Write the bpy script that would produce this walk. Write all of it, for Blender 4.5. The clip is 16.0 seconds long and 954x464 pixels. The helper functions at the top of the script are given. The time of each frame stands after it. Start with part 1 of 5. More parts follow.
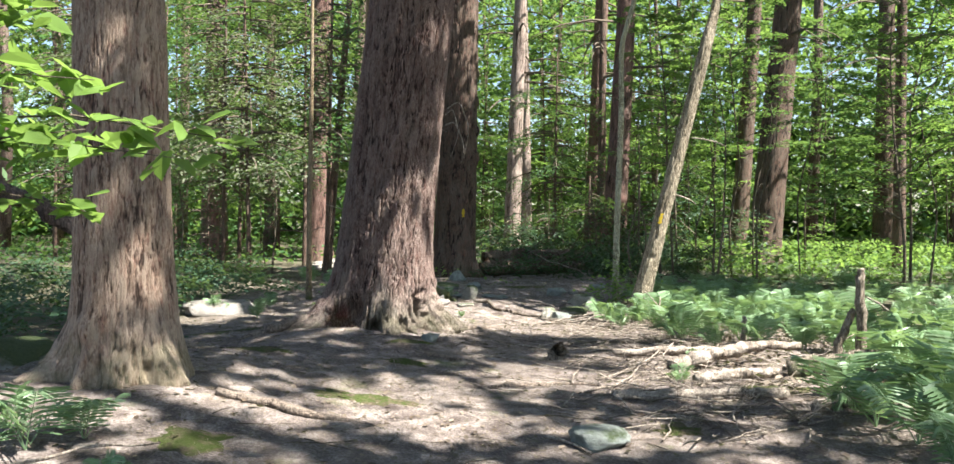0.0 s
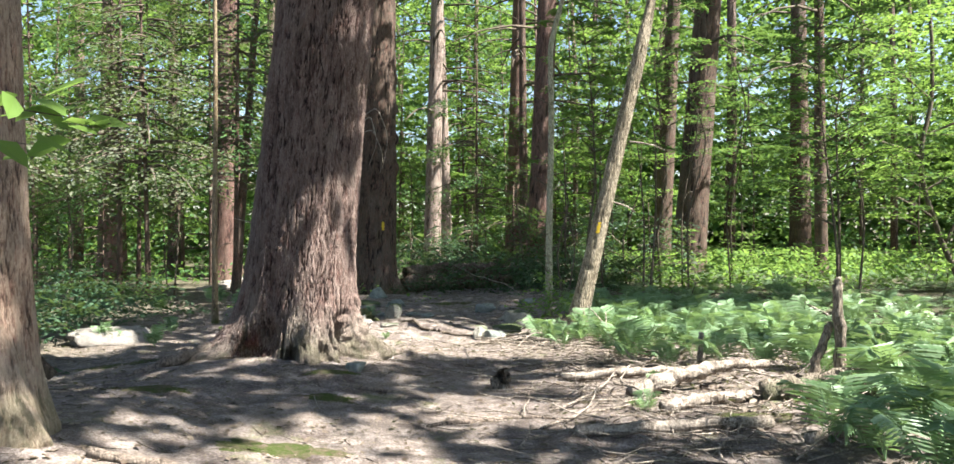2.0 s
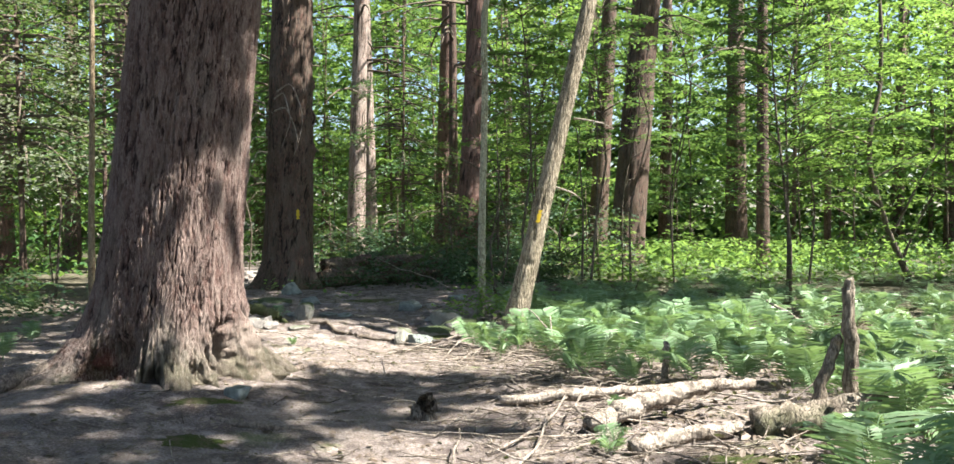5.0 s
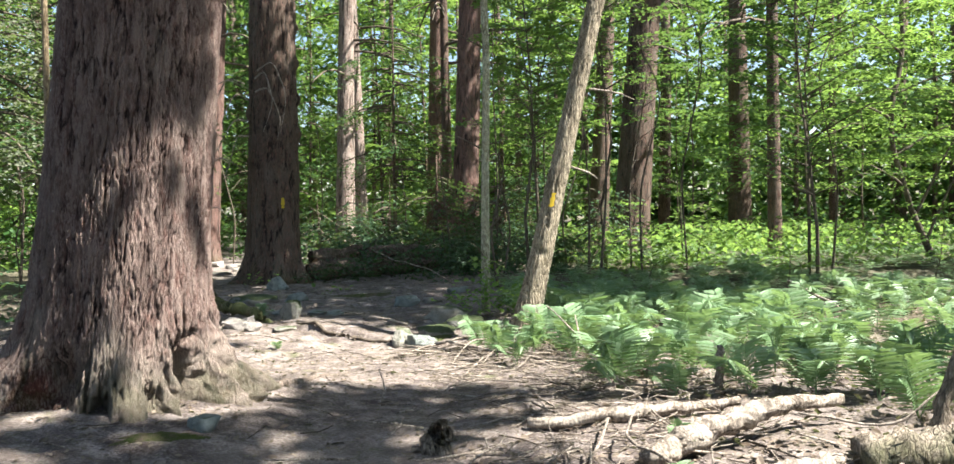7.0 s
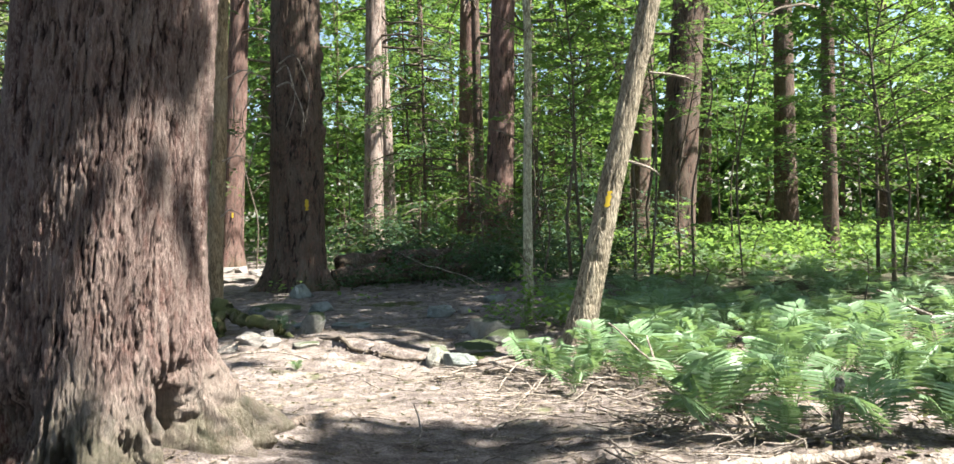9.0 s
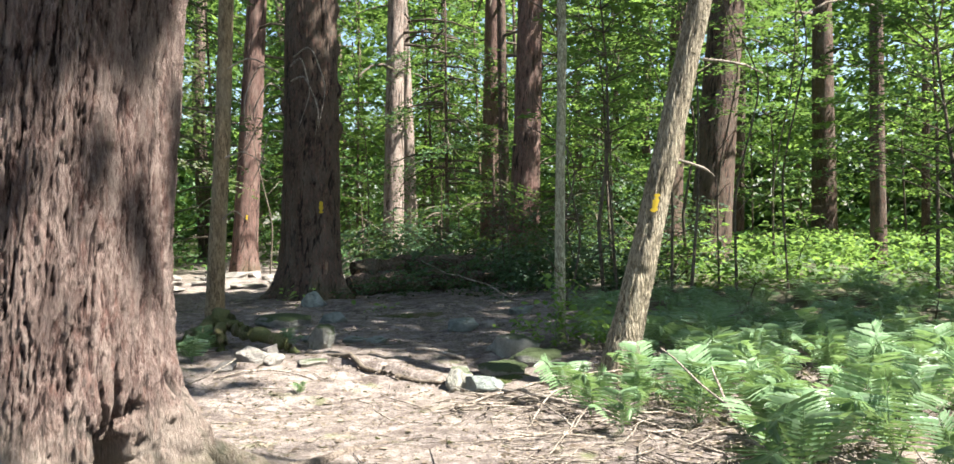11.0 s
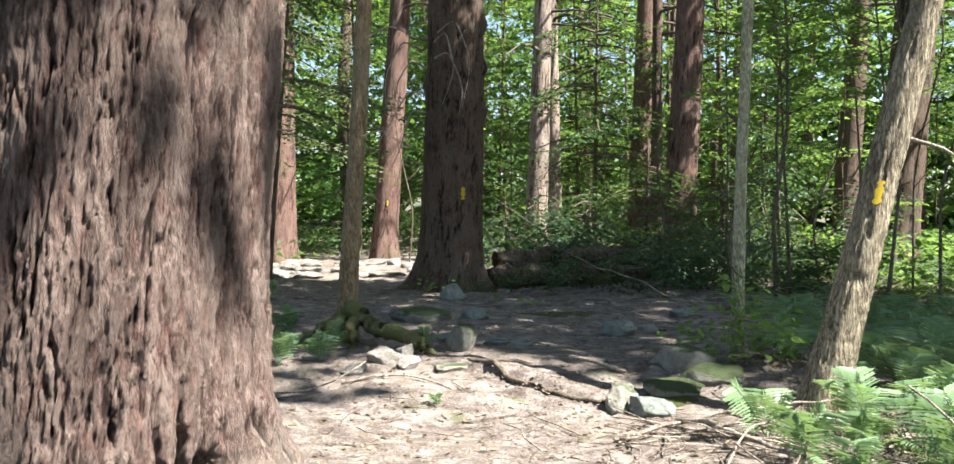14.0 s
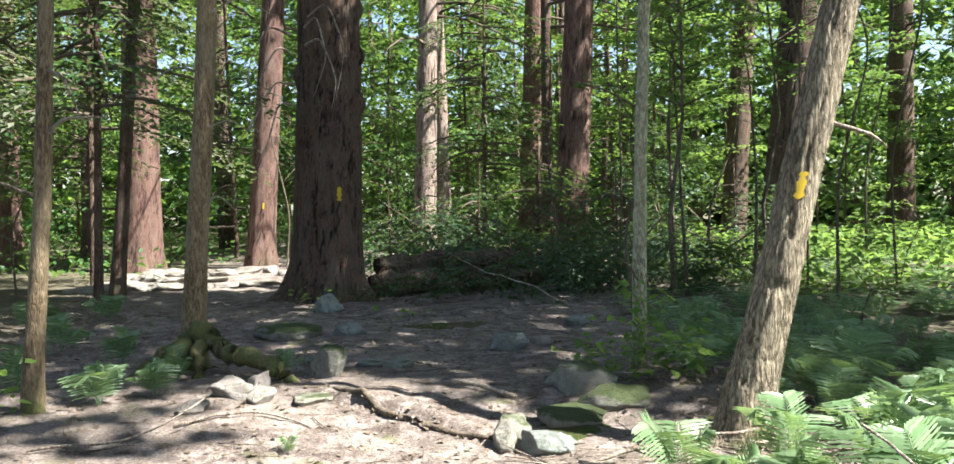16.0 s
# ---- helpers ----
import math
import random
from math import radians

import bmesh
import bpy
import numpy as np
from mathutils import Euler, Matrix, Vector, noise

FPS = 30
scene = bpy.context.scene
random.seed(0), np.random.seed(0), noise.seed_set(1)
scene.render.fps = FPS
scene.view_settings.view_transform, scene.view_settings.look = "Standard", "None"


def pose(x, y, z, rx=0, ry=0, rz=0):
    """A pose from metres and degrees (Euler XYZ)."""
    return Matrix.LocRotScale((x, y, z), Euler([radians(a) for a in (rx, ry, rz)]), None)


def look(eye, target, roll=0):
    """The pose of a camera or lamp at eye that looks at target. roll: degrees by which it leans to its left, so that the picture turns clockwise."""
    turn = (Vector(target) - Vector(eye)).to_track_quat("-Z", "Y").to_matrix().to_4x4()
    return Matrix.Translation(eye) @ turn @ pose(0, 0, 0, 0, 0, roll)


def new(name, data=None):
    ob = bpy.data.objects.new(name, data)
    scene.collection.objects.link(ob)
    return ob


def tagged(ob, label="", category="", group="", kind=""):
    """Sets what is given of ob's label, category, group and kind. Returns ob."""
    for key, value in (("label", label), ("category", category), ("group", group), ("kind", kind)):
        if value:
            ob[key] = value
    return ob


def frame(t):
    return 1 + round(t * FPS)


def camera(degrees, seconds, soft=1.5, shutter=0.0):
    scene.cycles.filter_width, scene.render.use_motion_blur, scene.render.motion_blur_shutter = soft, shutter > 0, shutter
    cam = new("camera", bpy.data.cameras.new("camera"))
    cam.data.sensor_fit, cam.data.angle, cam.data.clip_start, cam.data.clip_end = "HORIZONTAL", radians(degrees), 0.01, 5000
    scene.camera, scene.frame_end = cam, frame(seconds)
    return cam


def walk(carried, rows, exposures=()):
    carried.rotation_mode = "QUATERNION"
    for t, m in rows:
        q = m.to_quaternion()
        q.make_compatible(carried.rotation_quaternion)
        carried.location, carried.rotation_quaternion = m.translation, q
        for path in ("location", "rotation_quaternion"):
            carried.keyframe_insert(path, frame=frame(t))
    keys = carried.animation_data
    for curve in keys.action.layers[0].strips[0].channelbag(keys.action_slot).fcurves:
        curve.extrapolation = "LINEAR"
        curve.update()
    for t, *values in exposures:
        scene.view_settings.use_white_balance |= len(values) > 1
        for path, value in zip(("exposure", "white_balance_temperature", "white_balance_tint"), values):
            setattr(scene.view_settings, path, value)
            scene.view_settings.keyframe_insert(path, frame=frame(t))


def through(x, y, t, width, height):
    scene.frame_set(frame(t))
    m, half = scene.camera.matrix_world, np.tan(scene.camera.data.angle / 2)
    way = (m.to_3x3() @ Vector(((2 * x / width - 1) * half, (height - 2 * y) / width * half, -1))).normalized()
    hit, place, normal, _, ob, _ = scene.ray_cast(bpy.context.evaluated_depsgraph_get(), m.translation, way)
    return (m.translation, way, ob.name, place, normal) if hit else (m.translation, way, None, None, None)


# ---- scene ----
cam = camera(58.3, 16.0)
PATH = [
    (0, (0.044, 1.082, 1.472), (0.058, 3.082, 1.442), 0.4),
    (0.5, (0.017, 1.343, 1.468), (0.032, 3.343, 1.421), -0.9),
    (1, (0.014, 1.647, 1.468), (0.037, 3.646, 1.478), -0.1),
    (1.5, (-0.059, 1.906, 1.472), (0.079, 3.901, 1.486), -0.0),
    (2, (-0.094, 2.153, 1.435), (0.119, 4.141, 1.438), -0.5),
    (2.5, (-0.038, 2.448, 1.443), (0.172, 4.437, 1.447), 0.4),
    (3, (-0.06, 2.726, 1.417), (0.204, 4.709, 1.419), 1.1),
    (3.5, (-0.054, 2.989, 1.417), (0.315, 4.955, 1.418), -0.3),
    (4, (0.076, 3.278, 1.411), (0.447, 5.244, 1.41), -0.4),
    (6.5, (0.195, 4.616, 1.448), (0.596, 6.575, 1.395), -0.7),
    (7, (0.214, 4.998, 1.414), (0.613, 6.957, 1.361), -1.3),
    (7.5, (0.281, 5.332, 1.406), (0.657, 7.296, 1.367), -1.1),
    (8, (0.229, 5.572, 1.426), (0.572, 7.542, 1.394), -0.4),
    (8.5, (0.212, 5.868, 1.418), (0.557, 7.838, 1.381), -0.9),
    (9, (0.279, 6.157, 1.41), (0.614, 8.129, 1.363), -1.6),
    (9.2, (0.326, 6.274, 1.4), (0.644, 8.248, 1.356), -1.5),
    (11.3, (0.392, 7.264, 1.409), (0.662, 9.246, 1.375), -0.8),
    (11.5, (0.363, 7.338, 1.415), (0.596, 9.324, 1.379), -0.7),
    (12, (0.253, 7.595, 1.418), (0.261, 9.595, 1.39), -0.5),
    (12.5, (0.212, 7.727, 1.403), (0.175, 9.727, 1.376), -0.6),
    (13, (0.272, 7.917, 1.404), (0.211, 9.915, 1.356), -2.3),
    (13.5, (0.348, 8.12, 1.427), (0.284, 10.118, 1.366), -1.6),
    (14, (0.331, 8.315, 1.4), (0.293, 10.314, 1.342), -0.0),
    (14.5, (0.324, 8.555, 1.408), (0.369, 10.554, 1.358), 0.0),
    (15, (0.415, 8.836, 1.383), (0.474, 10.834, 1.333), -1.0),
    (15.5, (0.508, 9.097, 1.371), (0.589, 11.094, 1.314), -1.4),
    (16, (0.529, 9.382, 1.395), (0.738, 11.371, 1.338), -0.8),
]

EXPOSURES = [(0.0, 2.34), (2.0, 2.40), (2.6, 2.52), (3.1, 2.52), (3.8, 2.36), (7.0, 2.36), (8.0, 2.42), (9.2, 2.42), (11.5, 2.38), (16.0, 2.38)]
walk(cam, [(t, look(eye, target, roll)) for t, eye, target, roll in PATH], EXPOSURES)

# ---- light ----
SUN_ELEV, SUN_AZ = 56.0, 112.0          # degrees; azimuth from +y clockwise: to the right and a little behind
TO_SUN = Vector((math.sin(radians(SUN_AZ)) * math.cos(radians(SUN_ELEV)),
                 math.cos(radians(SUN_AZ)) * math.cos(radians(SUN_ELEV)), math.sin(radians(SUN_ELEV))))
world = bpy.data.worlds.new("world")
world.use_nodes = True
scene.world = world
sky = world.node_tree.nodes.new("ShaderNodeTexSky")
sky.sky_type, sky.sun_disc = "NISHITA", False
sky.sun_elevation, sky.sun_rotation = radians(SUN_ELEV), radians(SUN_AZ)
world.node_tree.links.new(sky.outputs[0], world.node_tree.nodes["Background"].inputs[0])
world.node_tree.nodes["Background"].inputs[1].default_value = 0.056
sun = new("sun", bpy.data.lights.new("sun", "SUN"))
sun.data.energy, sun.data.angle, sun.data.color = 5.0, radians(0.55), (1.0, 0.97, 0.92)
sun.matrix_world = look((0, 0, 40), Vector((0, 0, 40)) - TO_SUN)

# ---- materials ----
class Mat:
    """A small node-tree writer."""

    def __init__(self, name):
        self.m = bpy.data.materials.new(name)
        self.m.use_nodes = True
        self.t = self.m.node_tree
        self.bsdf = self.t.nodes["Principled BSDF"]
        self.co = self.t.nodes.new("ShaderNodeTexCoord")

    def link(self, a, b):
        self.t.links.new(a, b)

    def mapped(self, scale=(1, 1, 1), out="Object"):
        n = self.t.nodes.new("ShaderNodeMapping")
        n.inputs["Scale"].default_value = scale
        self.link(self.co.outputs[out], n.inputs["Vector"])
        return n.outputs[0]

    def noise(self, vec, scale, detail=4.0, rough=0.55, distort=0.0):
        n = self.t.nodes.new("ShaderNodeTexNoise")
        n.inputs["Scale"].default_value = scale
        n.inputs["Detail"].default_value = detail
        n.inputs["Roughness"].default_value = rough
        n.inputs["Distortion"].default_value = distort
        self.link(vec, n.inputs["Vector"])
        return n.outputs["Fac"]

    def voronoi(self, vec, scale, feature="F1", out="Distance"):
        n = self.t.nodes.new("ShaderNodeTexVoronoi")
        n.feature = feature
        n.inputs["Scale"].default_value = scale
        self.link(vec, n.inputs["Vector"])
        return n.outputs[out]

    def ramp(self, fac, stops):
        n = self.t.nodes.new("ShaderNodeValToRGB")
        e = n.color_ramp.elements
        while len(e) < len(stops):
            e.new(0.5)
        for k, (p, c) in zip(e, stops):
            k.position, k.color = p, (*c, 1) if len(c) == 3 else c
        self.link(fac, n.inputs[0])
        return n.outputs[0]

    def mix(self, fac, a, b, blend="MIX"):
        n = self.t.nodes.new("ShaderNodeMix")
        n.data_type, n.blend_type = "RGBA", blend
        for sock, v in ((n.inputs[0], fac), (n.inputs[6], a), (n.inputs[7], b)):
            if isinstance(v, (int, float)):
                sock.default_value = v
            elif isinstance(v, tuple):
                sock.default_value = (*v, 1)
            else:
                self.link(v, sock)
        return n.outputs[2]

    def math(self, op, a, b=0.0):
        n = self.t.nodes.new("ShaderNodeMath")
        n.operation, n.use_clamp = op, False
        for sock, v in zip(n.inputs, (a, b)):
            if isinstance(v, (int, float)):
                sock.default_value = v
            else:
                self.link(v, sock)
        return n.outputs[0]

    def span(self, v, lo, hi):
        n = self.t.nodes.new("ShaderNodeMapRange")
        n.inputs[1].default_value, n.inputs[2].default_value = lo, hi
        self.link(v, n.inputs[0])
        return n.outputs[0]

    def axis(self, k, out="Object"):
        n = self.t.nodes.new("ShaderNodeSeparateXYZ")
        self.link(self.co.outputs[out], n.inputs[0])
        return n.outputs[k]

    def random(self):
        return self.t.nodes.new("ShaderNodeObjectInfo").outputs["Random"]

    def island(self):
        return self.t.nodes.new("ShaderNodeNewGeometry").outputs["Random Per Island"]

    def up(self):
        n = self.t.nodes.new("ShaderNodeSeparateXYZ")
        self.link(self.t.nodes.new("ShaderNodeNewGeometry").outputs["Normal"], n.inputs[0])
        return n.outputs[2]

    def done(self, colour, rough=0.85, bump=None, strength=0.5, distance=0.02, gloss=0.3):
        if isinstance(colour, tuple):
            self.bsdf.inputs["Base Color"].default_value = (*colour, 1)
        else:
            self.link(colour, self.bsdf.inputs["Base Color"])
        if isinstance(rough, float):
            self.bsdf.inputs["Roughness"].default_value = rough
        else:
            self.link(rough, self.bsdf.inputs["Roughness"])
        self.bsdf.inputs["Specular IOR Level"].default_value = gloss
        if bump is not None:
            n = self.t.nodes.new("ShaderNodeBump")
            n.inputs["Strength"].default_value, n.inputs["Distance"].default_value = strength, distance
            self.link(bump, n.inputs["Height"])
            self.link(n.outputs[0], self.bsdf.inputs["Normal"])
        return self.m


def bark_material(name, dark, mid, light, plates=(14, 14, 3.2), moss=0.35, moss_top=0.7, depth=0.025, red_rot=None, net=0.5, layered=False, pale_foot=0.0):
    m = Mat(name)
    v = m.mapped(plates)
    warp = m.noise(m.mapped((3, 3, 1.2)), 1.5, 3)
    n1 = m.noise(v, 1.0, 6, 0.65, 0.8)
    n2 = m.noise(m.mapped((70, 70, 20)), 1.0, 7, 0.75)
    n3 = m.noise(m.mapped((260, 260, 90)), 1.0, 4, 0.7)
    base = m.ramp(m.math("ADD", m.math("MULTIPLY", n1, 0.45), m.math("MULTIPLY", n2, 0.55)),
                  [(0.43, dark), (0.495, mid), (0.56, light)])
    base = m.mix(m.span(warp, 0.35, 0.7), base, m.mix(0.4, base, light), "MIX")
    grey = m.noise(m.mapped((5, 5, 2)), 1.0, 5, 0.6)
    base = m.mix(m.math("MULTIPLY", m.span(grey, 0.48, 0.72), 0.4), base, m.mix(0.6, light, (0.27, 0.25, 0.20)))
    if layered:
        # weathered grey scales outside, rust-red fresh scales where flakes have come off, painted furrow shade between
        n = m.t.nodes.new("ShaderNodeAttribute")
        n.attribute_name = "relief_shade"
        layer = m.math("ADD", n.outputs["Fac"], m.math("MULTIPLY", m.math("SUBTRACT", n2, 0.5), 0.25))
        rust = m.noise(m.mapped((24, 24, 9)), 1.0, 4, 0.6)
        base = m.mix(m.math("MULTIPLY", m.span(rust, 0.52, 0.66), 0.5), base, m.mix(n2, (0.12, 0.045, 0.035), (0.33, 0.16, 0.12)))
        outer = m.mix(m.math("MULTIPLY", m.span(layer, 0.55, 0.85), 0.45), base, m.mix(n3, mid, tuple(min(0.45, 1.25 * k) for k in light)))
        # furrow floors darkened by relief depth: shade put into the colour
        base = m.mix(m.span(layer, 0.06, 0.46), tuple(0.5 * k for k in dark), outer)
    if pale_foot:
        pf = m.math("ADD", m.span(m.axis(2), 0.75, 0.15), m.math("MULTIPLY", m.math("SUBTRACT", warp, 0.5), 1.6))
        base = m.mix(m.math("MULTIPLY", m.span(pf, 0.35, 0.9), pale_foot), base, m.mix(n2, m.mix(0.5, base, (0.2, 0.16, 0.12)), (0.46, 0.41, 0.33)))
    if red_rot:
        x, y, z, r = red_rot
        n = m.t.nodes.new("ShaderNodeVectorMath")
        n.operation = "DISTANCE"
        m.link(m.co.outputs["Object"], n.inputs[0])
        n.inputs[1].default_value = (x, y, z)
        d = m.math("ADD", n.outputs["Value"], m.math("MULTIPLY", m.math("SUBTRACT", n2, 0.5), 0.5))
        base = m.mix(m.span(d, r, r * 0.55), base, m.ramp(n2, [(0.3, (0.035, 0.014, 0.012)), (0.7, (0.20, 0.075, 0.055))]))
    mz = m.math("ADD", m.span(m.axis(2), moss_top, -0.05), m.math("MULTIPLY", m.math("SUBTRACT", m.noise(m.mapped((4, 4, 3)), 1.0, 5, 0.65), 0.5), 2.2))
    mossy = m.mix(m.noise(m.mapped((60, 60, 60)), 1, 3), (0.03, 0.045, 0.010), (0.11, 0.135, 0.035))
    base = m.mix(m.math("MULTIPLY", m.span(mz, 0.55, 0.95), moss), base, mossy)
    h = m.math("ADD", m.math("MULTIPLY", n2, 1.2), m.math("ADD", m.math("MULTIPLY", n1, 0.6), m.math("MULTIPLY", n3, 0.35)))
    if not layered:
        crack = m.voronoi(v, 1.1, "DISTANCE_TO_EDGE")
        fissure = m.voronoi(m.mapped((plates[0] * 1.5, plates[1] * 1.5, plates[2] * 1.5)), 1.0, "DISTANCE_TO_EDGE")
        fissure = m.span(m.math("ADD", fissure, m.math("MULTIPLY", m.math("SUBTRACT", n2, 0.5), 0.32)), 0.0, 0.13)
        base = m.mix(m.math("MULTIPLY", m.math("SUBTRACT", 1.0, fissure), net), base, tuple(0.45 * k for k in dark))
        h = m.math("ADD", h, m.math("ADD", m.math("MULTIPLY", m.span(crack, 0.0, 0.18), 0.6), m.math("MULTIPLY", fissure, 1.2 * net)))
    return m.done(base, 0.85, h, 1.0, depth, 0.25)


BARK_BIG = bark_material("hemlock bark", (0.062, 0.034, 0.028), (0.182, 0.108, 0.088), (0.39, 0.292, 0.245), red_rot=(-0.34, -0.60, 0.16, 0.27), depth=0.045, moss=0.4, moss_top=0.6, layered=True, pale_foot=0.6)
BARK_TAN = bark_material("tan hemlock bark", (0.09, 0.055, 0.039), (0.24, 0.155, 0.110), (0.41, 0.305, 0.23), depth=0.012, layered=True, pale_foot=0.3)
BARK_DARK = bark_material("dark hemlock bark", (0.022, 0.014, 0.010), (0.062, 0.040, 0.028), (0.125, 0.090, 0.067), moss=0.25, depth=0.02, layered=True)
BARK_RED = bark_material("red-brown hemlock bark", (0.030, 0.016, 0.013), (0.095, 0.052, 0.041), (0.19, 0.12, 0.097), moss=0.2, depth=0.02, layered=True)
BARK_GREY = bark_material("grey-tan cherry bark", (0.085, 0.068, 0.044), (0.24, 0.195, 0.13), (0.42, 0.36, 0.26), plates=(22, 22, 3.0), moss=0.8, net=0.5, moss_top=0.45, depth=0.012)
BARK_SMOOTH = bark_material("lichened young bark", (0.10, 0.09, 0.06), (0.21, 0.20, 0.125), (0.40, 0.40, 0.29), plates=(25, 25, 12), moss=0.6, net=0.12, moss_top=1.2, depth=0.005)
BARK_SLIM = bark_material("olive-brown young bark", (0.07, 0.05, 0.028), (0.16, 0.115, 0.065), (0.27, 0.21, 0.13), plates=(30, 30, 8), moss=0.8, net=0.12, moss_top=0.5, depth=0.006)
BARK_PALE = bark_material("pale hemlock bark", (0.06, 0.042, 0.032), (0.17, 0.125, 0.10), (0.34, 0.28, 0.235), depth=0.015, moss=0.2, layered=True)
BARK_LOG = bark_material("brown log bark", (0.03, 0.018, 0.014), (0.095, 0.060, 0.046), (0.19, 0.135, 0.105), moss=0.2, depth=0.015)
DEADWOOD = bark_material("weathered dead wood", (0.05, 0.039, 0.03), (0.165, 0.132, 0.10), (0.38, 0.325, 0.265), plates=(14, 14, 14), moss=0.0, net=0.12, depth=0.006)
ROOT = bark_material("worn root bark", (0.045, 0.034, 0.026), (0.12, 0.092, 0.07), (0.24, 0.19, 0.15), plates=(20, 20, 20), moss=0.0, net=0.12, depth=0.008)
SNAG = bark_material("brown dead bark", (0.06, 0.045, 0.03), (0.16, 0.125, 0.09), (0.30, 0.25, 0.19), plates=(25, 25, 5), moss=0.5, moss_top=0.3, depth=0.008)
BARK_MOSSY = bark_material("green mossy bark", (0.012, 0.014, 0.007), (0.035, 0.042, 0.018), (0.09, 0.105, 0.045), plates=(20, 20, 5), moss=0.5, moss_top=6.0, depth=0.015)
TWIG = bark_material("dark twig", (0.03, 0.024, 0.018), (0.075, 0.058, 0.04), (0.14, 0.11, 0.08), plates=(30, 30, 30), moss=0.0, net=0.12, depth=0.003)


def leaf_material(name, a, b, through=0.5, rough=0.5, vary=0.0):
    """Thin leaf: colour varies leaf by leaf; light passes through it."""
    m = Mat(name)
    c = m.mix(m.island(), a, b)
    c = m.mix(m.math("MULTIPLY", m.noise(m.mapped(), 0.6, 2), 0.5), c, tuple(0.6 * k for k in a))
    if vary:
        c = m.mix(m.math("MULTIPLY", m.random(), vary), c, (0.05, 0.09, 0.03))
    m.done(c, rough, gloss=0.2)
    tr = m.t.nodes.new("ShaderNodeBsdfTranslucent")
    m.link(m.mix(0.5, c, (0.27, 0.40, 0.075)), tr.inputs["Color"])
    mx = m.t.nodes.new("ShaderNodeMixShader")
    mx.inputs[0].default_value = through
    m.link(m.bsdf.outputs[0], mx.inputs[1])
    m.link(tr.outputs[0], mx.inputs[2])
    m.link(mx.outputs[0], m.t.nodes["Material Output"].inputs["Surface"])
    return m.m


LEAF = leaf_material("broad leaf", (0.035, 0.095, 0.030), (0.10, 0.20, 0.055), 0.42)
# lighter copy of the broad leaf, with some sunlight put into its colour
LEAF_LIGHT = leaf_material("light leaf with painted sun", (0.09, 0.19, 0.04), (0.25, 0.37, 0.085), 0.55)
NEEDLE = leaf_material("hemlock needles", (0.020, 0.055, 0.016), (0.055, 0.12, 0.035), 0.3, 0.5)
NEEDLE_DARK = leaf_material("dark hemlock needles", (0.022, 0.052, 0.028), (0.055, 0.105, 0.05), 0.25, 0.5)
FERN = leaf_material("fern frond", (0.15, 0.26, 0.12), (0.32, 0.43, 0.26), 0.34, 0.36, 0.45)
DEADSPRAY = leaf_material("grey-green thin spray", (0.06, 0.075, 0.045), (0.16, 0.17, 0.115), 0.3, 0.7)
DEADLEAF = leaf_material("dry brown leaf", (0.07, 0.047, 0.034), (0.30, 0.24, 0.185), 0.15, 0.6)


def ground_material():
    m = Mat("forest floor")
    fine = m.noise(m.mapped(), 55, 5, 0.7)
    grit = m.noise(m.mapped(), 170, 3, 0.7)
    mid = m.noise(m.mapped(), 6, 5, 0.6)
    big = m.noise(m.mapped(), 0.8, 4, 0.6)
    needles = m.voronoi(m.mapped((60, 22, 60)), 1.0, "F1", "Distance")
    soil = m.ramp(m.math("ADD", m.math("MULTIPLY", fine, 0.5), m.math("MULTIPLY", mid, 0.5)),
                  [(0.32, (0.038, 0.025, 0.019)), (0.48, (0.122, 0.099, 0.086)), (0.64, (0.35, 0.30, 0.265))])
    soil = m.mix(m.math("MULTIPLY", m.span(big, 0.45, 0.7), 0.5), soil, m.mix(fine, (0.10, 0.076, 0.058), (0.40, 0.345, 0.29)))
    soil = m.mix(m.span(needles, 0.1, 0.0), soil, (0.30, 0.22, 0.165))
    moss = m.mix(fine, (0.045, 0.07, 0.012), (0.16, 0.19, 0.05))
    mm = m.math("ADD", m.noise(m.mapped(), 1.7, 5, 0.65), 0.0)
    soil = m.mix(m.math("MULTIPLY", m.span(mm, 0.60, 0.70), 0.55), soil, moss)
    # woodland floor away from the trodden path: greener and darker
    px = m.math("ABSOLUTE", m.math("SUBTRACT", m.axis(0), 0.7))
    off = m.span(m.math("ADD", px, m.math("MULTIPLY", m.math("SUBTRACT", mid, 0.5), 2.0)), 3.5, 6.0)
    low = m.mix(fine, (0.03, 0.035, 0.014), (0.10, 0.09, 0.045))
    soil = m.mix(m.math("MULTIPLY", off, 0.7), soil, low)
    h = m.math("ADD", m.math("MULTIPLY", fine, 0.6), m.math("MULTIPLY", grit, 0.3))
    return m.done(soil, 0.95, m.math("ADD", h, m.math("MULTIPLY", mid, 0.6)), 0.8, 0.03, 0.15)


GROUND = ground_material()


